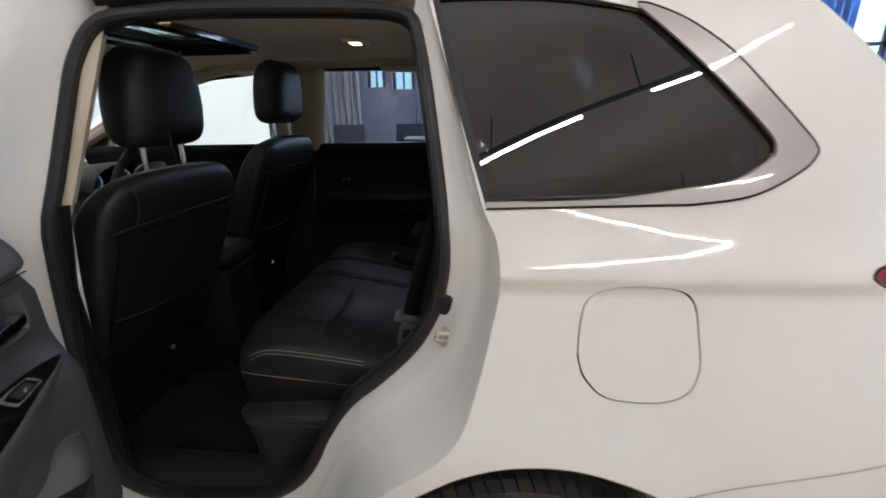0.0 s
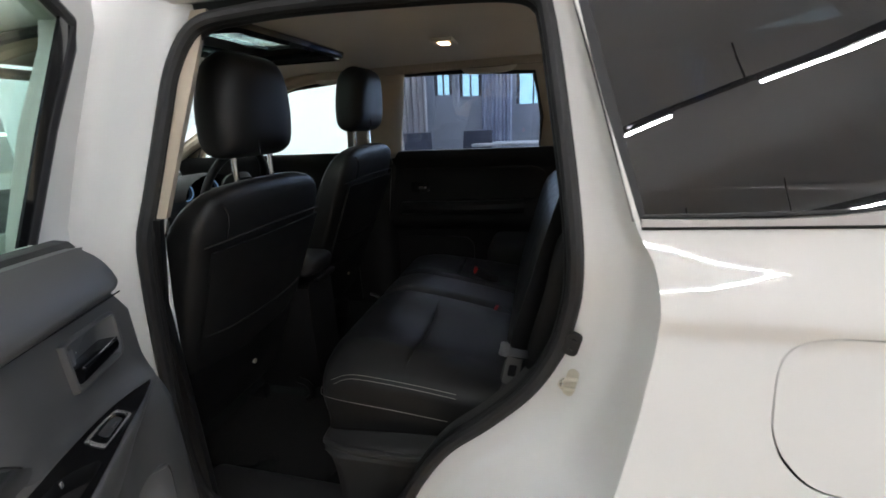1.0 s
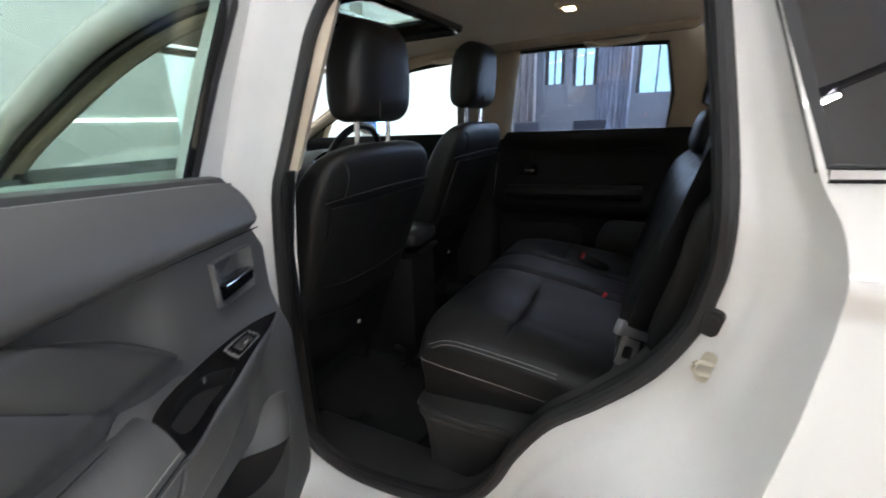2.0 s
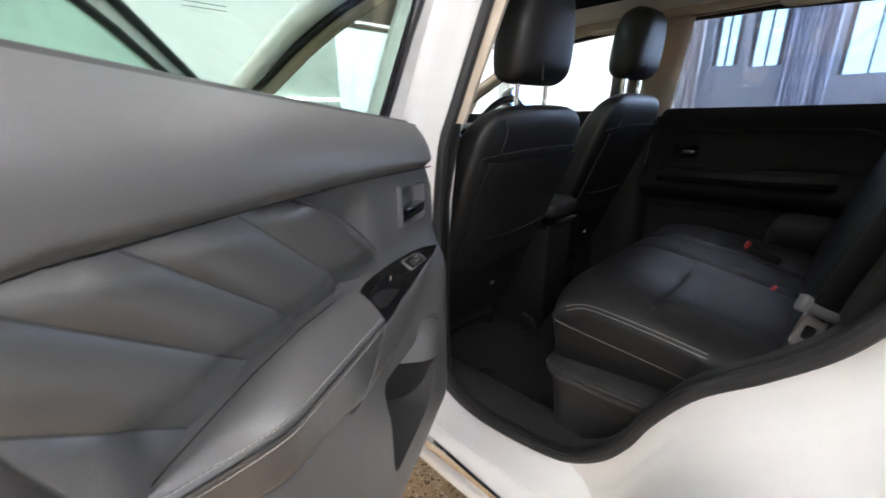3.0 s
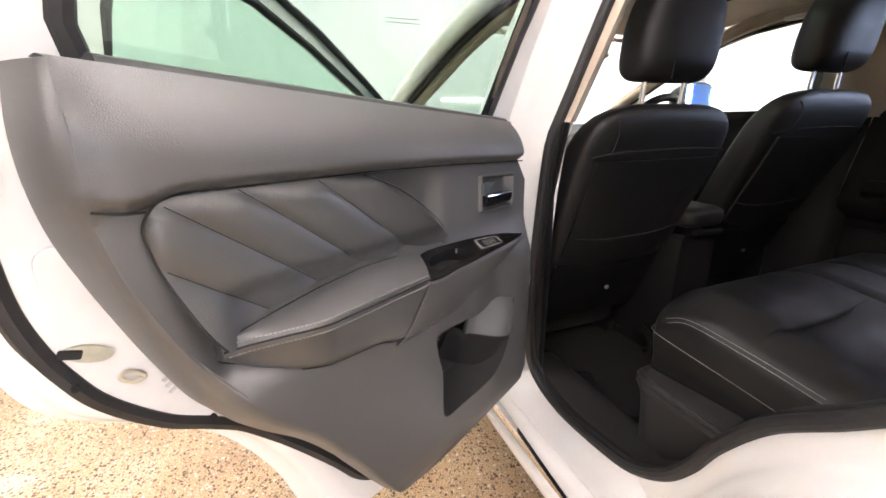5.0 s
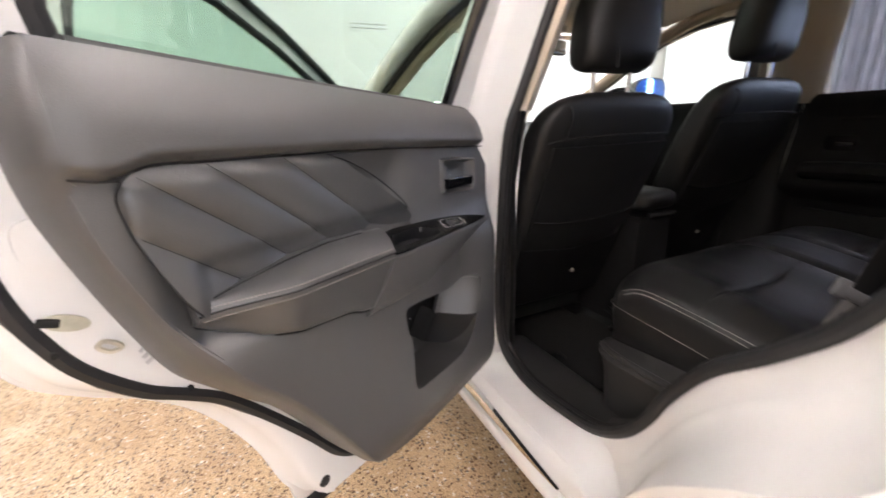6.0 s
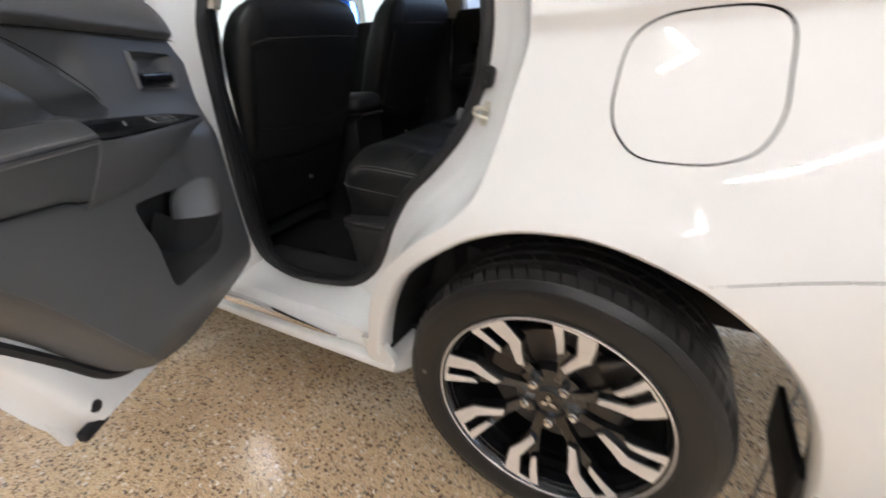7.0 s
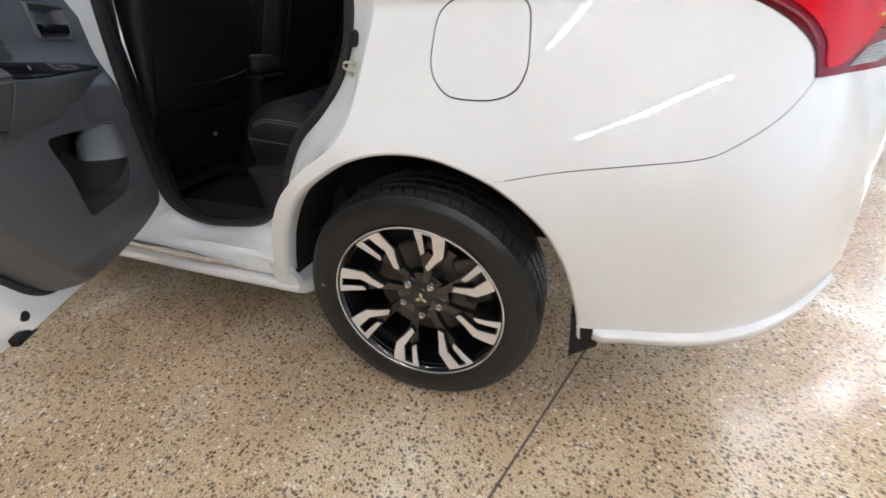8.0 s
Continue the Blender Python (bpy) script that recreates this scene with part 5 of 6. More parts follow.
part("lower_trim", sheet([tuple(p)[:2] for p in curve(LOWER, 3, True)], [pocket_loop, rounded(0.27, 0.935, 0.425, 0.980, 0.012), HANDLE_RIM], lower, 0.02, 0.004, (0, -1, 0)), TRIM, door, "charcoal moulded lower door trim", 50)
rings = [[], [], [], [], []]
for r, o in zip(curve(RIDGE, 5), curve(SPREAD, 5)):
    y0 = lower(r.x, r.y).y if r.y < 1.12 else upper(r.x - 0.003, min(r.y, 1.24)).y
    for k, (f, y) in enumerate(((-0.10, y0 - 0.001), (0.10, y0 - 0.002), (0.35, y0 - 0.016), (0.75, y0 - 0.040), (1.0, -0.028))):
        q = r.lerp(o, f)
        rings[k].append(Vector((q.x, y, q.y)))
part("trim_side", loft(rings, closed=False), TRIM, door, "charcoal plastic side of the door trim", 70)
rings = []
for s, y in ((1.0, None), (0.97, 0.01), (0.93, -0.012), (0.6, -0.018), (0.02, -0.019)):
    row = []
    for u, z in pocket_loop:
        q = (0.25 + (u - 0.25) * s, 0.745 + (z - 0.745) * s)
        row.append(lower(u, z) if y is None else Vector((q[0], y, q[1])))
    rings.append(row)
# Same plastic as the trim; a darker colour paints the pocket's shade.
part("pocket_bowl", loft(rings, caps=False), CABIN_GREY, door, "moulded map pocket, darkened in colour for its shade", 45)


def scoop_at(u, z):
    """A hollow that falls from the pocket's front rim back into it."""
    f = smooth((u - 0.104 - 0.30 * max(0.0, 0.79 - z)) / 0.085)
    return Vector((u, lower(u, z).y * (1 - f) + 0.016 * f - 0.0005, z))


SCOOP = [(0.204, 0.752), (0.192, 0.785), (0.176, 0.806), (0.155, 0.820), (0.130, 0.828), (0.108, 0.821), (0.100, 0.80), (0.107, 0.765), (0.115, 0.734), (0.15, 0.736), (0.18, 0.744)]
part("pocket_scoop", sheet(ring_of(SCOOP), [], scoop_at, 0.010, 0.004, (0, -1, 0)), TRIM, door, "pale moulded scoop in the pocket", 60)
part("scoop_rim", tube([scoop_at(p.x, p.y) + Vector((0, 0.003, 0)) for p in curve(SCOOP[:6], 5)], 0.0045, 8), TRIM, door)
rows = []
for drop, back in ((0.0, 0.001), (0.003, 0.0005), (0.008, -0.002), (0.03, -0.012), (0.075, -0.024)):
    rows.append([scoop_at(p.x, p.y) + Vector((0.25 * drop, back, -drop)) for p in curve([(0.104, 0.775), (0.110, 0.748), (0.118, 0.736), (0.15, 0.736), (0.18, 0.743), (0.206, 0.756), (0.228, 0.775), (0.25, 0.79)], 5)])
# Near-black colour paints the shade deep inside the pocket.
part("pocket_wall", loft(rows, closed=False), TRIM_DARK, door, "hollow wall in the map pocket, shade in its black colour", 60)
part("trim_slot", box((0.115, 0.006, 0.013), (0.068, 0.066, 0.618), 0.003, pose(0, 0, 0, 0, 1)), SEAM, door)


QUILT = (0.818, 0.73, 0.65, 0.553)


def insert(u, z):
    """Padded leather with slanting stitched channels, like shingles."""
    s = u - 1.25 * (z - 1.13)
    d = min(abs(s - k) for k in QUILT) * 0.63
    puff = 0.0075 * (1 - math.exp(-(d / 0.011)))
    rim = smooth((1.135 - z) / 0.02) * smooth((0.75 - u) / 0.02)
    rise = 0.012 * smooth((1.06 - z) / 0.10) * smooth((u - 0.52) / 0.16) - 0.012 * smooth((1.035 - z) / 0.025) * smooth((0.70 - u) / 0.03)
    return Vector((u, 0.043 + puff * rim + 0.004 * rim + rise, z))


quilt_lines = [[(k + e + 1.25 * (z - 1.13), z) for z in np.arange(0.965, 1.14, 0.006)] for k in QUILT for e in (0.0, -0.004, 0.004, -0.010, 0.010, -0.019, 0.019, -0.032, 0.032)]
part("insert", sheet(insert_loop, [], insert, 0.009, 0.004, (0, -1, 0), quilt_lines), DOOR_LEATHER, door, "charcoal quilted leather insert", 60)
OUTLINE = [(0.05, 1.1135), (0.25, 1.1235), (0.437, 1.131), (0.594, 1.133), (0.655, 1.134), (0.692, 1.135), (0.718, 1.133), (0.732, 1.127), (0.741, 1.117), (0.745, 1.105), (0.744, 1.090), (0.739, 1.064), (0.729, 1.030), (0.714, 0.990), (0.70, 0.966)]
pts = [tuple(p)[:2] for p in curve(OUTLINE, 5)]
part("trim_seam", tube([Vector((u, max(insert(u, z).y, lower(u, z).y) + 0.0002, z)) for u, z in pts], 0.0012, 6), SEAM, door)
part("split_seam", tube([Vector((u, max(lower(u, z).y, upper(u, z + 0.004).y) + 0.0005, z)) for u, z in ((0.741, 1.124), (0.750, 1.1245), (0.758, 1.125), (0.768, 1.127), (0.778, 1.129))], 0.0012, 6), SEAM, door)
FRONT_SEAM = [(0.484, 1.130), (0.428, 1.104), (0.374, 1.069), (0.314, 1.019)]
part("insert_seam", tube([Vector((p.x, insert(p.x, p.y).y + 0.0035, p.y)) for p in curve(FRONT_SEAM, 5)], 0.0011, 6), SEAM, door)
for k, z0, z1 in ((0.818, 1.066, 0.985), (0.73, 1.125, 1.0), (0.65, 1.132, 1.02), (0.553, 1.130, 1.05)):
    pts = [(k + 1.25 * (z - 1.13), z) for z in np.linspace(z0, z1, 14)]
    part("quilt_seam", tube([Vector((u, insert(u, z).y + 0.0002, z)) for u, z in pts], 0.0006, 6), SEAM, door)

# armrest: leather rear half, plastic front half
def arm_at(u):
    top = float(np.interp(u, [0.40, 0.45, 0.51, 0.577, 0.625, 0.667, 0.697, 0.712], [0.996, 1.001, 1.002, 0.996, 0.9885, 0.981, 0.974, 0.968]))
    crest = float(np.interp(u, [0.418, 0.507, 0.58, 0.64, 0.68, 0.712], [0.970, 0.970, 0.970, 0.9685, 0.965, 0.960]))
    base = float(np.interp(u, [0.42, 0.445, 0.508, 0.59, 0.645, 0.672, 0.69, 0.712], [0.884, 0.887, 0.896, 0.904, 0.915, 0.927, 0.938, 0.950]))
    return min(top, 1.01), crest, base


def arm_section(u):
    zt, zs, zb = arm_at(u)
    g = smooth((0.735 - u) / 0.15)
    back = 0.050 + 0.058 * g
    return [(0.030, zt), (min(0.056, back - 0.004), zt), (0.056 + 0.5 * (back - 0.056), max(zt, zs + 0.006) * 0.45 + 0.55 * (zs + 0.012)), (back - 0.003, zs + 0.0065), (back, zs), (back - 0.001, zs - 0.0075), (back - 0.006, 0.55 * zs + 0.45 * zb), (back - 0.012, 0.12 * zs + 0.88 * zb), (back - 0.024, zb), (0.030, zb - 0.004)]


def arm_ring(u, n=4):
    lean = 0.55 * smooth((0.52 - u) / 0.10)
    zs = arm_at(u)[1]
    return [Vector((u + lean * (max(0.0, zs - p.y) - 2.0 * max(0.0, p.y - zs - 0.006)), p.x, p.y)) for p in curve(arm_section(u), n)]


us = np.linspace(0.702, 0.418, 36)
part("arm_top_seam", tube([Vector((u, 0.056, arm_at(u)[0] + 0.0005)) for u in np.linspace(0.692, 0.415, 40)], 0.0010, 6), SEAM, door)
# Paler tube paints the highlight on the bevel where armrest and pull meet.
part("joint_highlight", tube(curve([(0.4175, 0.1085, 0.966), (0.430, 0.108, 0.945), (0.452, 0.103, 0.91), (0.462, 0.094, 0.892)], 4), 0.0010, 6), GREY_PLASTIC, door)
part("armrest", loft([arm_ring(u) for u in us]), DOOR_LEATHER, door, "charcoal leather armrest with pale stitching", 60)
for j in (3, 5):
    line = [Vector((u, arm_section(u)[j][0] + 0.0012, arm_section(u)[j][1])) for u in np.linspace(0.698, 0.42, 66)]
    thread = [tube([a, a.lerp(b, 0.72)], 0.0010, 5) for a, b in zip(line, line[1:])]
    part("arm_stitching", joined(*thread), STITCH, door, "pale double stitching")
part("arm_seam", tube([Vector((u, arm_section(u)[4][0] + 0.0006, arm_section(u)[4][1])) for u in us], 0.0012, 6), SEAM, door)
part("arm_edge", tube([r[-5] + Vector((0, 0.002, -0.001)) for r in (arm_ring(u) for u in us)], 0.0022, 6), SEAM, door)


def grip_section(u):
    zt = float(np.interp(u, [0.0, 0.06, 0.18, 0.33, 0.42], [0.948, 0.953, 0.953, 0.957, 0.968]))
    zb = float(np.interp(u, [0.0, 0.067, 0.147, 0.20, 0.252, 0.312, 0.42], [0.912, 0.908, 0.901, 0.884, 0.871, 0.864, 0.872]))
    d = float(np.interp(u, [-0.01, 0.03, 0.12, 0.30, 0.42], [0.045, 0.062, 0.078, 0.096, 0.107]))
    return [(0.030, zt - 0.055), (d - 0.014, zt - 0.035), (d - 0.006, zt - 0.002), (d, zt - 0.008), (d - 0.006, 0.5 * (zt + zb)), (d - 0.022, zb), (0.030, zb - 0.01)]


def grip_ring(u):
    lean = 0.55 * smooth((u - 0.30) / 0.10)
    return [Vector((u + lean * max(0.0, 0.968 - p.y), p.x, p.y)) for p in curve(grip_section(u), 4)]


part("pull_grip", loft([grip_ring(u) for u in np.linspace(0.4165, 0.002, 30)]), TRIM, door, "charcoal door pull", 60)
BLACK = [(0.422, 0.968), (0.414, 0.984), (0.395, 0.990), (0.365, 0.990), (0.33, 0.987), (0.24, 0.980), (0.138, 0.969), (0.074, 0.957), (0.066, 0.953), (0.177, 0.955), (0.327, 0.959)]


def plate(u, z):
    d = float(np.interp(u, [0.0, 0.03, 0.12, 0.30, 0.42], [0.05, 0.060, 0.075, 0.093, 0.104]))
    base = float(np.interp(u, [0.0, 0.18, 0.33, 0.42], [0.953, 0.954, 0.958, 0.969]))
    return Vector((u, d - 1.6 * (z - base) + 0.002, z + 0.002))


CUP = [(0.382, 0.983), (0.394, 0.974), (0.374, 0.968), (0.30, 0.9625), (0.256, 0.961), (0.266, 0.968), (0.298, 0.978), (0.345, 0.982)]
cup = ring_of(CUP)
part("switch_plate", sheet(ring_of(BLACK), [cup], plate, 0.01, 0.006, (0, -0.4, -1)), material("piano_black_plate", (0.004, 0.004, 0.0045), 0.24, spec=0.3), door, "gloss black switch plate")
SHELF = [(0.43, 0.968), (0.43, 1.004), (0.33, 1.004), (0.24, 0.993), (0.13, 0.977), (0.066, 0.963), (0.062, 0.953), (0.177, 0.9545), (0.327, 0.958)]
part("pull_shelf", sheet(ring_of(SHELF), [cup], lambda u, z: plate(u, z) + Vector((0, -0.002, -0.0035)), 0.012, 0.004, (0, -0.4, -1)), TRIM, door)
CUP_MID = (0.325, 0.972)


def cup_ring(scale, drop):
    return [plate(CUP_MID[0] + (u - CUP_MID[0]) * scale, CUP_MID[1] + (z - CUP_MID[1]) * scale) + Vector((0, -0.45 * drop, -drop)) for u, z in cup]


part("pull_cup", loft([cup_ring(1, 0), cup_ring(0.95, 0.016), cup_ring(0.85, 0.022), cup_ring(0.01, 0.023)], caps=False), TRIM_DARK, door)
part("pull_mark", box((0.005, 0.002, 0.008), tuple(plate(0.299, 0.976) + Vector((0, 0.001, -0.002))), 0.0008), SATIN, door, "small silver mark in the door pull")
SW = [(0.240, 0.9775), (0.236, 0.9785), (0.203, 0.9755), (0.170, 0.9715), (0.165, 0.9695), (0.163, 0.9645), (0.166, 0.9605), (0.171, 0.9605), (0.203, 0.9628), (0.236, 0.9655), (0.241, 0.967), (0.242, 0.972)]
part("window_switch", sheet(ring_of(SW), [[(0.198 + (u - 0.198) * 0.88, 0.9685 + (z - 0.9685) * 0.80) for u, z in ring_of(SW)]], lambda u, z: plate(u - 0.009, z - 0.0035) + Vector((0, 0.001, 0.0016)), 0.006, 0.004, (0, -0.4, -1)), SATIN, door, "silver rimmed window switch")
part("switch_paddle", sheet([(0.198 + (u - 0.198) * 0.55, 0.9685 + (z - 0.9685) * 0.5) for u, z in ring_of(SW)], [], lambda u, z: plate(u - 0.009, z - 0.0035) + Vector((0, 0.0006, 0.0012)), 0.006, 0.003, (0, -0.4, -1)), CABIN_GREY, door, "grey switch paddle")
part("switch_mark", box((0.010, 0.004, 0.003), tuple(plate(0.190, 0.9635) + Vector((0, 0.001, 0.0025))), 0.001), SATIN, door)

# inner handle in its bowl
rim_mid = Vector((0.131, 1.057))


def bowl_ring(scale, y):
    return [Vector((rim_mid.x + (u - rim_mid.x) * scale, y, rim_mid.y + (z - rim_mid.y) * scale)) for u, z in HANDLE_RIM]


bowl = part("handle_bowl", loft([bowl_ring(1.10, 0.0415), bowl_ring(1.06, 0.0480), bowl_ring(1.0, 0.0490), bowl_ring(0.94, 0.0455), bowl_ring(0.88, 0.030), bowl_ring(0.72, 0.0225), bowl_ring(0.02, 0.0215)], caps=False), TRIM, door, "charcoal recessed handle bowl", 60)
lever = part("handle", loft([[Vector((u, y, z + 0.02 * (u - 0.13))) for y, z in ((0.026, 1.052), (0.046, 1.0535), (0.0505, 1.051), (0.0515, 1.044), (0.049, 1.034), (0.044, 1.0305), (0.026, 1.033))] for u in (0.084, 0.088, 0.13, 0.172, 0.178)]), GLOSS_BLACK, door, "gloss black inner door handle", 40)
part("handle_edge", tube([(0.086, 0.0505, 1.0515), (0.13, 0.052, 1.0525), (0.176, 0.0505, 1.0535)], 0.0022), CHROME, lever, "chrome handle edge")
part("lock_tab", box((0.010, 0.010, 0.026), (0.166, 0.0315, 1.066), 0.003), GREY_PLASTIC, bowl, "grey lock slider")

# window frame, glass, belt seal
FRAME_OUT = [(-0.045, 1.19), (-0.07, 1.33), (-0.115, 1.52), (-0.10, 1.56), (-0.02, 1.585), (0.30, 1.585), (0.56, 1.575), (0.66, 1.54), (0.73, 1.46), (0.79, 1.34), (0.85, 1.23), (0.80, 1.22), (0.42, 1.20), (0.05, 1.17)]
PANE = [(0.045, 1.20), (0.40, 1.228), (0.745, 1.257), (0.752, 1.285), (0.74, 1.37), (0.69, 1.47), (0.63, 1.52), (0.54, 1.535), (0.25, 1.54), (0.02, 1.535), (-0.045, 1.515), (-0.045, 1.48), (0.0, 1.36)]


def tumble(y):
    return lambda u, z: Vector((u, y + 0.28 * max(0.0, z - 1.2), z))


GAP = [(0.035, 1.165), (0.40, 1.19), (0.755, 1.215)] + PANE[3:]
part("window_frame", sheet([(-0.045, 1.15)] + FRAME_OUT[1:11] + [(0.80, 1.19), (0.42, 1.16), (0.05, 1.13)], [GAP], tumble(-0.04), 0.03, 0.04, (0, -1, 0)), JAMB, door, "white painted window frame")
part("window_glass", sheet([(0.38 + (u - 0.38) * 1.02, 1.37 + (z - 1.37) * 1.02) for u, z in GAP], [], tumble(-0.055), 0.06, 0.004, (0, -1, 0)), CLEAR, door, "green tinted door window")
part("glass_run", tube([tumble(-0.042)(*p) for p in PANE[2:] + PANE[:1]], 0.012, 8, squash=0.8, flat_dir=(0, 1, 0)), RUBBER, door, "black glass run seal")
part("belt_seal", tube([tumble(-0.012)(u, z - 0.010) for u, z in PANE[:3]], 0.013, 8, squash=2.0, flat_dir=(0, 1, 0)), RUBBER, door, "black belt line seal")
part("front_sash", sheet([(0.055, 1.20), (0.075, 1.202), (0.03, 1.37), (-0.015, 1.52), (-0.04, 1.51), (0.0, 1.36)], [], tumble(-0.037), 0.03, 0.004, (0, -1, 0)), GLOSS_BLACK, door)

# latch, drain plugs, hinges
latch = part("latch", sheet([(0.797 + 0.022 * math.cos(a) * 0.9 - 0.009 * math.sin(a) * 0.42, 0.974 + 0.022 * math.cos(a) * 0.42 + 0.009 * math.sin(a) * 0.9) for a in np.linspace(0, 2 * math.pi, 25)[:-1]], [], lambda u, z: Vector((u, -0.0285 - 6 * (u - 0.797) ** 2, z)), 0.01, 0.012, (0, -1, 0)), LATCH, door, "pale olive latch recess")
part("latch_slot", box((0.020, 0.004, 0.010), (0.811, -0.0288, 0.980), 0.002, pose(0, 0, 0, 0, -24)), SEAM, latch)
part("child_lock", tube(curve([(0.757, -0.031, 0.925), (0.762, -0.031, 0.933), (0.772, -0.031, 0.939), (0.778, -0.031, 0.934), (0.768, -0.031, 0.924)], 4, True), 0.003, 6, True), STEEL, door)
for k in range(3):
    part("lock_marking", box((0.022 - 0.004 * k, 0.002, 0.004), (0.732, -0.0305, 0.915 - 0.010 * k), 0.0, pose(0, 0, 0, 0, 30)), material("grey_marking", (0.55, 0.55, 0.55), 0.6) if k == 0 else bpy.data.materials["grey_marking"], door)
part("shell_pressing", sheet([tuple(p)[:2] for p in curve([(0.80, 1.09), (0.815, 1.08), (0.815, 1.05), (0.80, 1.035), (0.785, 1.04), (0.785, 1.08)], 4, True)], [], lambda u, z: Vector((u, -0.033 + 0.004, z)), 0.012, 0.006, (0, -1, 0)), JAMB, door)
part("drain_plug", disc(0.012, 0.006, (0.515, -0.034, 0.507), "y", 20, 0.002), RUBBER, door, "dark round drain plug")
part("corner_bracket", box((0.06, 0.02, 0.022), (0.520, -0.055, 0.462), 0.006), TRIM_DARK, door)
for z in (0.62, 1.02):
    part("hinge", joined(box((0.07, 0.03, 0.05), (-0.015, -0.015, z), 0.006), disc(0.012, 0.08, (-0.02, 0.01, z), "z", 14)), JAMB, door, "white painted door hinge")
part("check_strap", box((0.10, 0.012, 0.03), (-0.02, 0.035, 0.83), 0.004, pose(0, 0, 0, 0, 0, 40)), STEEL, door)

# ---- open front door ----
fdoor = new("front_door")
fdoor.parent = car
tagged(fdoor, "open white front door with dark inner trim")
fdoor.matrix_basis = pose(-2.0, 0.05, 0, 0, 0, -42)
part("outer_skin", sheet([(-0.05, 0.36), (0.84, 0.36), (0.96, 0.8), (1.25, 1.20), (0.0, 1.15), (-0.06, 1.0)], [], flat(-0.10), 0.06, 0.012), PAINT, fdoor, "white outer door skin")
part("inner_shell", sheet([(-0.02, 0.40), (0.80, 0.40), (0.92, 0.8), (1.22, 1.205), (0.0, 1.16)], [], flat(-0.03), 0.06, 0.06, (0, -1, 0)), JAMB, fdoor)
part("inner_trim", sheet([(0.03, 0.45), (0.76, 0.45), (0.88, 0.8), (1.15, 1.20), (0.06, 1.16)], [], lambda u, z: Vector((u, 0.05 + 0.03 * math.exp(-((z - 0.92) / 0.08) ** 2), z)), 0.04, 0.06, (0, -1, 0)), TRIM, fdoor, "charcoal door trim")
FPANE = [(0.10, 1.17), (1.20, 1.225), (1.20, 1.40), (1.17, 1.525), (0.85, 1.485), (0.60, 1.41), (0.30, 1.30), (0.12, 1.22)]
FOUT = [(-0.02, 1.13), (1.25, 1.19), (1.25, 1.40), (1.20, 1.58), (0.85, 1.545), (0.60, 1.468), (0.30, 1.358), (0.0, 1.235)]
part("window_frame", sheet(FOUT, [FPANE], tumble(-0.04), 0.04, 0.03, (0, -1, 0)), JAMB, fdoor, "white painted window frame")
part("window_glass", sheet([(0.55 + (u - 0.55) * 1.02, 1.35 + (z - 1.35) * 1.02) for u, z in FPANE], [], tumble(-0.055), 0.1, 0.004, (0, -1, 0)), CLEAR, fdoor, "green tinted door window")
part("glass_run", tube([tumble(-0.045)(*p) for p in FPANE], 0.012, 8, True), RUBBER, fdoor)
part("frame_seal", tube([tumble(-0.03)(*p) for p in [(0.02, 1.235), (0.30, 1.345), (0.60, 1.455), (0.85, 1.53), (1.19, 1.565)]], 0.012, 8), RUBBER, fdoor, "black rubber frame seal")

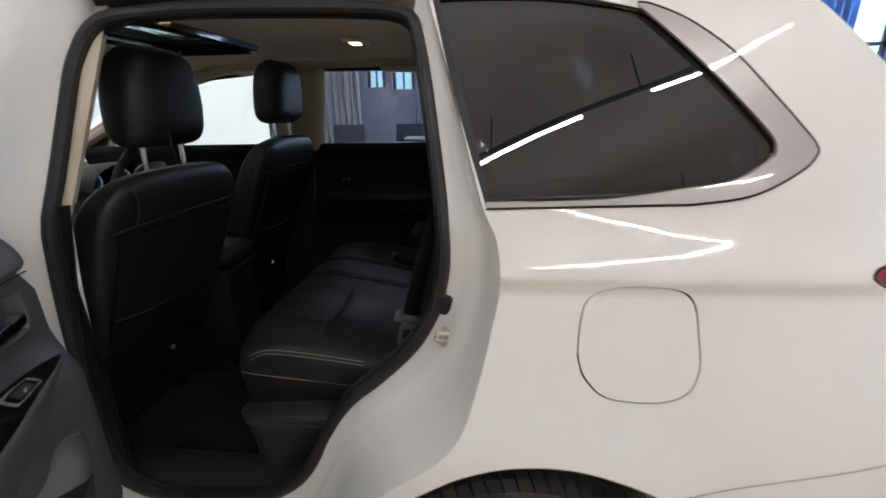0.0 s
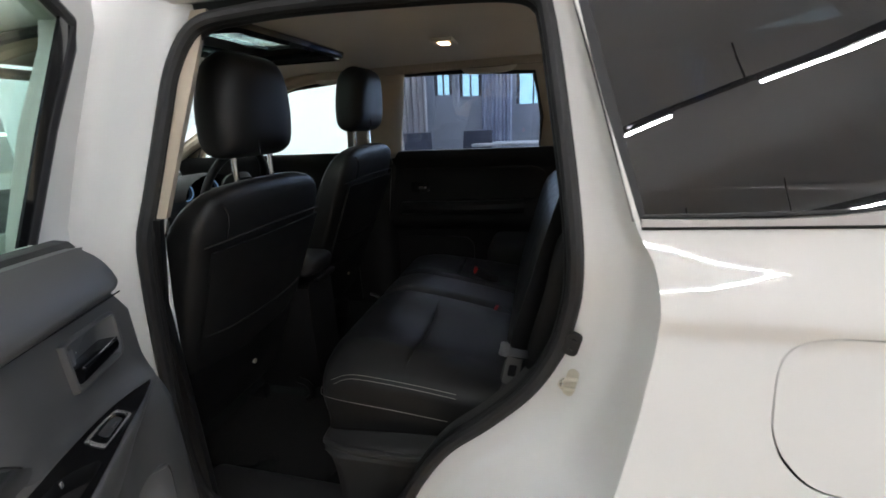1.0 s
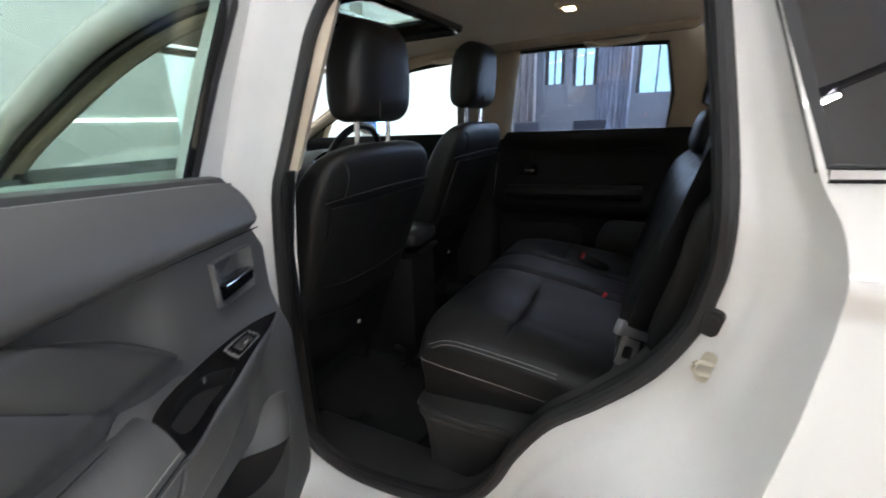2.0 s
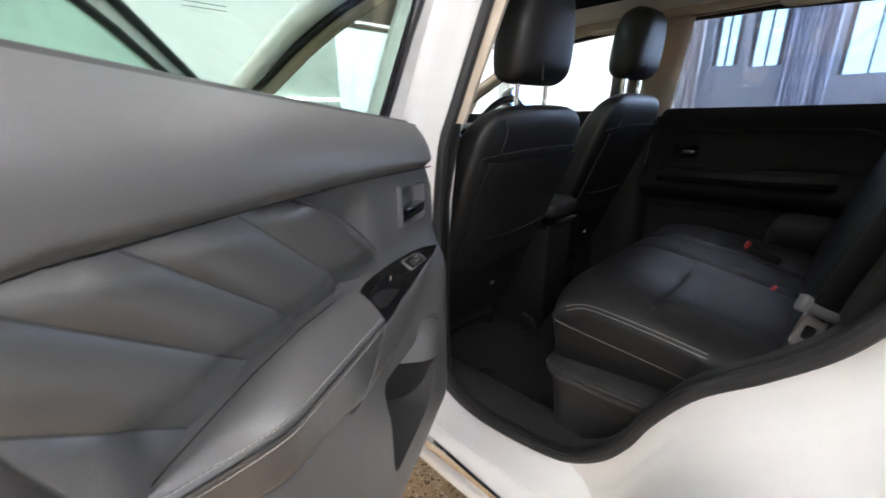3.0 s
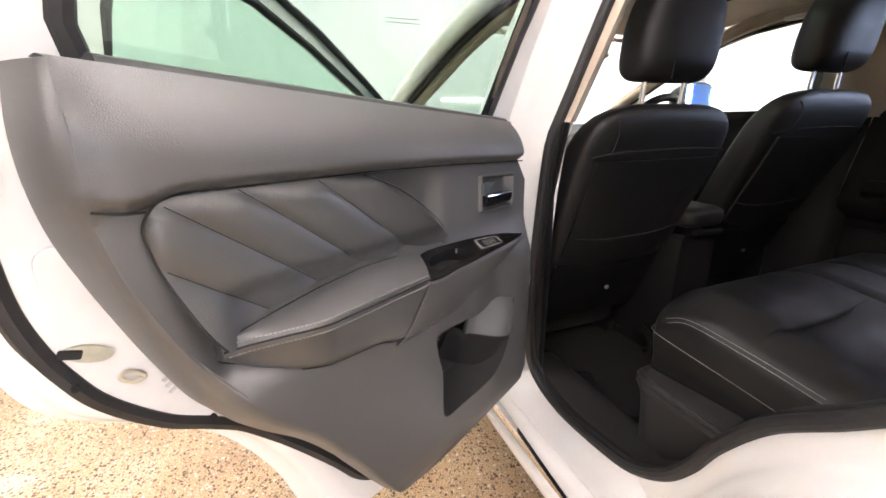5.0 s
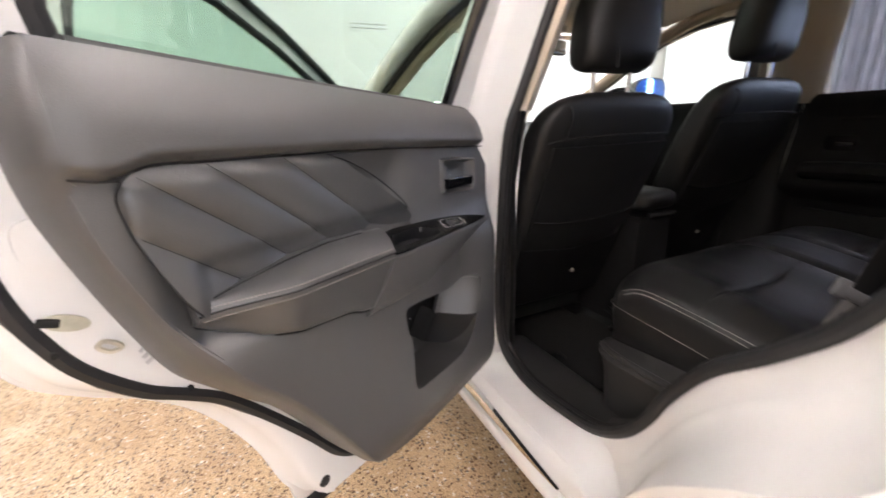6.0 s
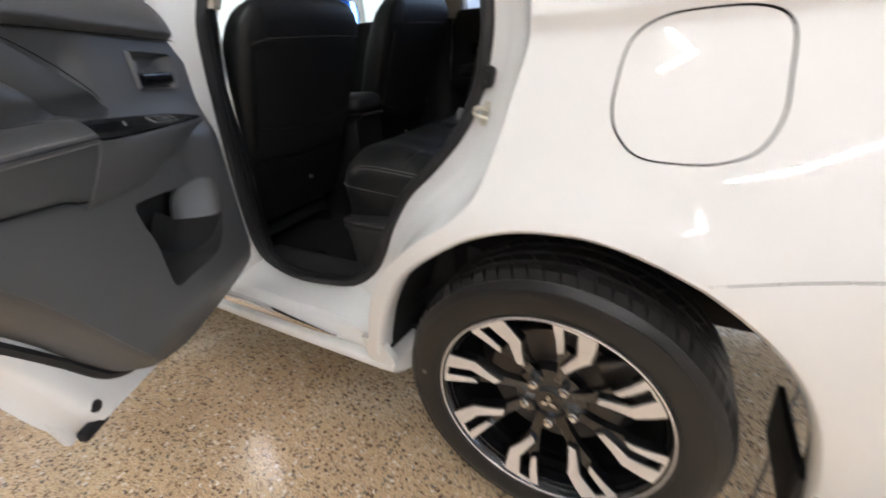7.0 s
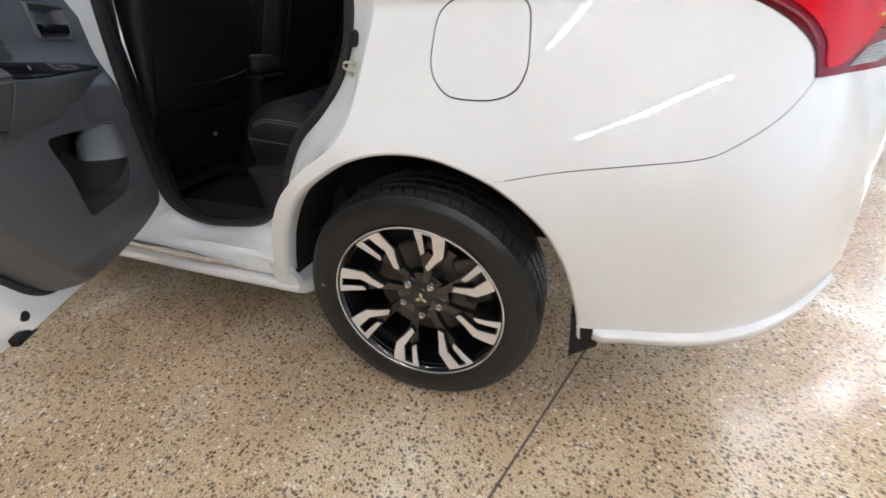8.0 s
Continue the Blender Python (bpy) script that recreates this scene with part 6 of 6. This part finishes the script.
# ---- wheels ----
def road_wheel(m):
    w = new("rear_wheel")
    w.parent = car
    tagged(w, "two-tone alloy wheel with a black tyre")
    w.matrix_basis = m
    R = 0.246
    # tyre: y is 0 at the outer face
    prof = [(0.030, 0.232), (0.016, 0.236), (0.008, 0.246), (0.000, 0.262), (-0.004, 0.285), (-0.003, 0.303), (0.003, 0.319), (0.011, 0.329), (0.022, 0.333), (0.058, 0.335), (0.165, 0.335), (0.200, 0.331), (0.220, 0.322), (0.228, 0.29), (0.215, 0.24), (0.19, 0.232)]
    tyre = part("tyre", lathe(prof, 120), TYRE, w, "black road tyre", 30)
    # tread ribs cut into leaning blocks
    blocks = bmesh.new()
    for y0, y1, n, lean in ((0.010, 0.053, 70, 0.035), (0.064, 0.094, 48, 0.06), (0.105, 0.135, 48, -0.06), (0.146, 0.176, 48, 0.06), (0.187, 0.212, 70, 0.035)):
        for k in range(n):
            a0, a1 = 2 * math.pi * k / n, 2 * math.pi * (k + 1) / n - 0.016
            top, low = [], []
            for y, a in ((y0, a0), (y0, a1), (0.5 * (y0 + y1), a1 + lean * 0.6), (y1, a1 + lean), (y1, a0 + lean), (0.5 * (y0 + y1), a0 + lean * 0.6)):
                r = float(np.interp(y, [0.010, 0.018, 0.028, 0.058, 0.165, 0.195, 0.212], [0.330, 0.3365, 0.3405, 0.3435, 0.3435, 0.3395, 0.332]))
                top.append(blocks.verts.new((r * math.cos(a), y, r * math.sin(a))))
                low.append(blocks.verts.new(((r - 0.010) * math.cos(a), y, (r - 0.010) * math.sin(a))))
            blocks.faces.new([top[0], top[1], top[2], top[5]])
            blocks.faces.new([top[5], top[2], top[3], top[4]])
            for i in range(6):
                j = (i + 1) % 6
                blocks.faces.new([top[j], top[i], low[i], low[j]])
    tagged(part("tread", blocks, TREAD, tyre, sharp=20), kind="stuff")
    for r in (0.254, 0.312):
        part("sidewall_rib", tube([Vector((r * math.cos(a), 0.0025 if r < 0.3 else 0.0, r * math.sin(a))) for a in np.linspace(0, 2 * math.pi, 97)[:-1]], 0.0016, 6, True), TYRE, tyre)
    part("tyre_mark", disc(0.006, 0.002, (-0.285, -0.005, 0.03), "y", 16), STITCH, tyre)
    rim = part("rim", lathe([(0.012, 0.2475), (0.006, 0.2465), (0.005, 0.243), (0.010, 0.2385), (0.022, 0.234), (0.05, 0.228), (0.12, 0.216), (0.2, 0.214)], 96), GLOSS_BLACK, w, "gloss black wheel rim")
    part("rim_lip", lathe([(0.0125, 0.2490), (0.004, 0.2480), (0.003, 0.2455), (0.010, 0.2430)], 96), MACHINED, w, "bright machined rim lip")
    part("brake_disc", joined(disc(0.155, 0.024, (0, 0.115, 0), "y", 48), disc(0.08, 0.05, (0, 0.105, 0), "y", 32)), DISC, w, "steel brake disc")
    part("brake_caliper", box((0.09, 0.07, 0.15), (0.145, 0.115, 0.06), 0.015, pose(0, 0, 0, 0, -20)), DISC, w, "grey brake caliper")
    part("wheel_back", disc(0.215, 0.01, (0, 0.19, 0), "y", 48), FELT, w)

    def polar(r, deg, y):
        return Vector((r * R * math.cos(radians(deg)), y, r * R * math.sin(radians(deg))))

    def face(pts, y0, step, thick):
        """A flat-faced piece over a polar outline; it falls back towards the hub."""
        ring = [polar(r, d, 0) for r, d in pts]
        return sheet([(p.x, p.z) for p in ring], [], lambda x, z: Vector((x, y0 + 0.05 * max(0.0, 1 - math.hypot(x, z) / R) ** 1.3, z)), step, thick)

    for k in range(8):
        b = 45 * k + 23.5
        arc = [(1.0, b + d) for d in (20.0, 15, 10, 5)]
        shape = [(1.0, b), (0.87, b - 2.2), (0.73, b - 4.7), (0.60, b - 0.6), (0.455, b + 4.8), (0.50, b + 10), (0.62, b + 6), (0.735, b + 3.5), (0.84, b + 6.0), (0.95, b + 8.0), (0.955, b + 15.0), (0.82, b + 13.4), (0.70, b + 12.2), (0.66, b + 15.3), (0.82, b + 17.6), (0.985, b + 19.9), *arc]
        wide = [(1.0, b - 1), (0.87, b - 3.4), (0.73, b - 6.4), (0.60, b - 2.6), (0.44, b + 2.8), (0.49, b + 12), (0.62, b + 7.5), (0.735, b + 5), (0.84, b + 7), (0.93, b + 8.8), (0.93, b + 14.2), (0.82, b + 12.4), (0.68, b + 10.8), (0.645, b + 16.3), (0.82, b + 18.6), (0.985, b + 20.9), *arc]
        part("spoke", joined(face(wide, 0.0125, 0.03, 0.022), face([(0.62, b - 3), (0.45, b + 1), (0.34, b - 2), (0.18, b - 12), (0.18, b + 20), (0.34, b + 13), (0.47, b + 14), (0.66, b + 17), (0.70, b + 10)], 0.021, 0.03, 0.02)), GLOSS_BLACK, w, sharp=25)
        part("spoke_face", face(shape, 0.009, 0.02, 0.003), MACHINED, w, "bright machined spoke face", 25)
    hub = part("hub", lathe([(0.048, 0.001), (0.048, 0.030), (0.052, 0.034), (0.058, 0.055), (0.062, 0.078), (0.09, 0.082)], 40), GLOSS_BLACK, w, "gloss black wheel hub")
    for k in range(5):
        a = radians(128 - 72 * k)
        part("wheel_nut", joined(disc(0.0115, 0.024, (0.057 * math.cos(a), 0.052, 0.057 * math.sin(a)), "y", 6, 0.002), disc(0.008, 0.01, (0.057 * math.cos(a), 0.038, 0.057 * math.sin(a)), "y", 16, 0.003)), CHROME, hub, "chrome wheel nut")
    badge = bmesh.new()
    for k in range(3):
        a = radians(90 + 120 * k)
        pts = [(0.0, 0.0), (0.010, 0.0065), (0.022, 0.0), (0.010, -0.0065)]
        vs = [badge.verts.new((u * math.cos(a) - v * math.sin(a), 0.046, u * math.sin(a) + v * math.cos(a))) for u, v in pts]
        badge.faces.new(vs)
    part("hub_badge", badge, CHROME, hub)
    return w


road_wheel(pose(0, 0.022, 0.339, 0, 0, 1.5))
copy_thing(bpy.data.objects["rear_wheel"], pose(0, 2 * YC - 0.022, 0.339, 0, 0, 180))
for m in (pose(-2.67, 0.022, 0.339), pose(-2.67, 2 * YC - 0.022, 0.339, 0, 0, 180)):
    fw = copy_thing(bpy.data.objects["rear_wheel"], m)
    fw.name = "front_wheel"

# ---- the showroom ----
X0, X1, Y0, Y1, TOP = -5.2, 6.0, -8.0, 6.5, 3.9
single("floor", sheet([(X0, Y0), (X1, Y0), (X1, Y1), (X0, Y1)], [], lambda x, y: Vector((x, y, 0)), 2.0, 0.1, (0, 0, -1)), FLOOR, "polished exposed aggregate concrete floor", "floor", kind="structure")
single("floor_joint", box((0.007, 11.0, 0.001), (0, 0, 0), 0, pose(0, 0, 0, 0, 0, -18.5)), JOINT, "dark sawn joint in the concrete floor", "joint", kind="structure").matrix_basis = pose(0.405, 0.14, 0.0008)
single("wall_front", box((0.15, Y1 - Y0, TOP), (X0 - 0.075, (Y0 + Y1) / 2, TOP / 2)), WALL, "plain white painted showroom wall", "wall", kind="structure")
single("wall_near", box((X1 - X0, 0.15, TOP), ((X0 + X1) / 2, Y0 - 0.075, TOP / 2)), GREY_WALL, "plain grey painted showroom wall", "wall", kind="structure")
single("ceiling", box((X1 - X0 + 0.3, Y1 - Y0 + 0.3, 0.12), ((X0 + X1) / 2, (Y0 + Y1) / 2, TOP + 0.06)), CEILING, "grey showroom ceiling", "ceiling", kind="structure")
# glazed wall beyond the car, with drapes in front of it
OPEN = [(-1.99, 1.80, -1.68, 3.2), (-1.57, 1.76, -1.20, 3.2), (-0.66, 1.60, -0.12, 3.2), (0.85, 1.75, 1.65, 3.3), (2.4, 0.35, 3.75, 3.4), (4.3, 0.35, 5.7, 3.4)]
# Made-up glowing panels and bars, in place of a white wall lit by day.
screen_wall = thing("glowing_wall", "wide white wall panels with an added daylight glow", "window", kind="structure")
part("glow_panel", box((0.02, 3.3, 3.5), (X0 + 0.02, 4.17, 1.85), 0.004), GLOW_WALL, screen_wall, "white wall panel with an added glow")
part("glow_panel", box((2.26, 0.02, 3.5), (X0 + 1.19, Y1 - 0.36, 1.85), 0.004), GLOW_WALL, screen_wall, "white wall panel with an added glow")
for x in (X0 + 0.05, X0 + 2.33):
    part("upright", box((0.05, 0.03, TOP), (x, Y1 - 0.35, TOP / 2)), WALL, screen_wall, "white mullion")
part("head_rail", box((2.35, 0.03, 0.3), (X0 + 1.2, Y1 - 0.33, TOP - 0.15)), WALL, screen_wall)
part("foot_rail", box((2.35, 0.03, 0.1), (X0 + 1.2, Y1 - 0.33, 0.05)), WALL, screen_wall)
part("return_wall", box((0.06, 0.33, TOP), (X0 + 2.35, Y1 - 0.165, TOP / 2)), WALL, screen_wall)
single("wall_slot_light", box((0.02, 1.62, 0.028), (X0 + 0.011, 2.35, 1.425), 0.004), SLOT, "thin bright light strip along the white wall", "lamp")
vent = thing("wall_vent", "small flush white vent plate on the wall", "vent", pose(X0 + 0.004, 1.065, 2.27))
part("plate", box((0.008, 0.44, 0.10), (0, 0, 0), 0.002), WALL, vent)
for z in (0.032, -0.012):
    part("slot", box((0.004, 0.42, 0.007), (0.0045, 0, z), 0.0), FRAME, vent)
single("wall_window", sheet([(X0, 0), (X1, 0), (X1, TOP), (X0, TOP)], [[(a, b), (c, b), (c, d), (a, d)] for a, b, c, d in OPEN], lambda x, z: Vector((x, Y1, z)), 1.0, 0.15), BLUE_WALL, "blue-grey panelled wall with bright windows", "wall", kind="structure")
for n, (a, b, c, d) in enumerate(OPEN):
    win = thing(f"window_{n + 1}", "tall bright window with a dark frame", "window", kind="structure")
    part("window_frame", joined(box((c - a, 0.05, 0.05), ((a + c) / 2, Y1 + 0.05, b + 0.62 * (d - b))), box((0.05, 0.05, d - b), (a + 0.03, Y1 + 0.05, (b + d) / 2)), box((0.05, 0.05, d - b), (c - 0.03, Y1 + 0.05, (b + d) / 2)), box((0.022, 0.05, d - b), ((a + c) / 2, Y1 + 0.05, (b + d) / 2))), FRAME, win)
    pane = part("pane", box((c - a, 0.006, d - b), ((a + c) / 2, Y1 + 0.09, (b + d) / 2)), CLEAR, win)
    pane.visible_shadow = False
single("backdrop", box((18, 0.02, 7), (2.4, Y1 + 1.6, 2.6)), DAY, "pale blue daylight outside the windows", "backdrop", kind="structure")
DOORWAY = [(-3.2, 0.0), (1.8, 0.0), (1.8, 3.3), (-3.2, 3.3)]
single("wall_rear", sheet([(Y0, 0), (Y1, 0), (Y1, TOP), (Y0, TOP)], [DOORWAY], lambda y, z: Vector((X1, y, z)), 1.0, 0.15, (1, 0, 0)), WALL, "white wall with a wide open doorway", "wall", kind="structure")
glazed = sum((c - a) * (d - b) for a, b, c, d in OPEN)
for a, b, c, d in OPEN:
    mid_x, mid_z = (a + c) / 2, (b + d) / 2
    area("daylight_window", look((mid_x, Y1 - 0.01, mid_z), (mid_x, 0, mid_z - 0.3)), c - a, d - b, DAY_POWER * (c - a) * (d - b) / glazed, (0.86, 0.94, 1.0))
area("daylight_doorway", look((X1 - 0.03, -0.7, 1.7), (0, -0.7, 1.2)), 4.9, 3.2, DOOR_POWER, (0.66, 0.82, 1.0))


def drape(name, x0, x1, y, z0, z1, mat, label, depth=0.05, folds=9):
    n = max(24, int((x1 - x0) * 60))
    xs = np.linspace(x0, x1, n)
    rows = [[Vector((x, y + depth * math.sin((x - x0) / (x1 - x0) * folds * 2 * math.pi) * (0.6 + 0.4 * k) + 0.01 * math.sin(x * 37), z)) for x in xs] for k, z in ((0.2, z1), (0.6, (z0 + z1) / 2), (1.0, z0))]
    return single(name, loft(rows, closed=False), mat, label, "curtain", group="showroom drapes")


for x0, x1, mat in ((-2.85, -2.05, GREY_DRAPE), (-1.16, -0.70, SHEER), (-0.08, 0.50, SHEER), (1.75, 2.35, BLUE), (4.15, 5.0, BLUE), (5.55, 5.95, BLUE)):
    drape("curtain", x0, x1, Y1 - 0.25, 0.0, 3.6, mat, "long blue drape hanging beside a window" if mat is BLUE else "long pale blue drape hanging between windows" if mat is SHEER else "long grey drape hanging beside a window", folds=8)


# strip lights
def strip_light(m):
    lamp = thing("ceiling_light", "white linear ceiling light on a dark track, lit", "lamp", m, "linear ceiling lights")
    part("housing", box((1.23, 0.07, 0.05), (0, 0, 0.045), 0.008), FRAME, lamp)
    part("diffuser", box((1.22, 0.020, 0.024), (0, 0, 0.010), 0.005), TUBE, lamp, "glowing white diffuser")
    return lamp


AIM = 43.0
ALONG, ACROSS = Vector((math.cos(radians(AIM)), math.sin(radians(AIM)))), Vector((-math.sin(radians(AIM)), math.cos(radians(AIM))))
START = Vector((0.33, -2.70))
first = strip_light(pose(START.x, START.y, 3.3, 0, 0, AIM))
for row in (0, -2.7, 2.7, 5.4):
    # the row behind the camera hangs as three lamps end to end
    steps = [1.24 * k for k in (-1, 0, 1)] if row < 0 else [1.83 * k for k in range(0 if row == 0 else -7, 9)]
    lit = []
    for step in steps:
        p = START + ALONG * step + ACROSS * row
        if X0 + 0.8 < p.x < X1 - 0.8 and Y0 + 0.8 < p.y < Y1 - 0.8:
            lit.append(step)
            if row or step:
                copy_thing(first, pose(p.x, p.y, 3.3, 0, 0, AIM))
    span = lit[-1] - lit[0] + 1.3
    mid = START + ALONG * 0.5 * (lit[0] + lit[-1]) + ACROSS * row
    track = single("ceiling_track", joined(box((span, 0.05, 0.04), (0, 0, 0.0), 0.004), *[box((0.012, 0.012, 0.60), (x, 0, 0.30)) for x in np.linspace(-span / 2 + 0.2, span / 2 - 0.2, len(lit) + 1)]), FRAME, "dark lighting track hung from the ceiling", "track", "lighting tracks")
    track.matrix_basis = pose(mid.x, mid.y, 3.39, 0, 0, AIM)



# high table and chairs beyond the car
CHAIR = material("dark_blue_vinyl", (0.035, 0.042, 0.065), 0.5, grain=0.2, scale=400, vary=0.1)


def bar_chair(m):
    chair = thing("bar_chair", "tall dark bar chair with chrome legs", "chair", m, "bar chairs at the high table")
    part("seat", box((0.42, 0.40, 0.05), (0, 0, 0.78), 0.02), CHAIR, chair)
    part("backrest", box((0.40, 0.04, 0.34), (0, 0.20, 1.08), 0.015, pose(0, 0, 0, -6)), CHAIR, chair)
    for x in (-0.18, 0.18):
        for y in (-0.17, 0.17):
            part("leg", tube([(x * 0.8, y * 0.8, 0.76), (x * 1.15, y * 1.15, 0.0)], 0.014), CHROME, chair)
    part("footrest", tube([(-0.19, -0.18, 0.30), (0.19, -0.18, 0.30), (0.19, 0.18, 0.30), (-0.19, 0.18, 0.30)], 0.010, 8, True), CHROME, chair)
    return chair


one = bar_chair(pose(-1.75, 4.7, 0, 0, 0, 25))
for x, y, a in ((-1.1, 4.9, -10), (0.2, 5.0, 15)):
    copy_thing(one, pose(x, y, 0, 0, 0, a))
table = thing("high_table", "white high table with a steel column", "table", pose(-0.45, 5.1, 0))
part("tabletop", box((1.3, 0.6, 0.035), (0, 0, 1.07), 0.01), WALL, table)
for x in (-0.45, 0.45):
    part("column", disc(0.035, 1.03, (x, 0, 0.535), "z", 20), CHROME, table)
    part("base_plate", disc(0.22, 0.02, (x, 0, 0.01), "z", 32), CHROME, table)
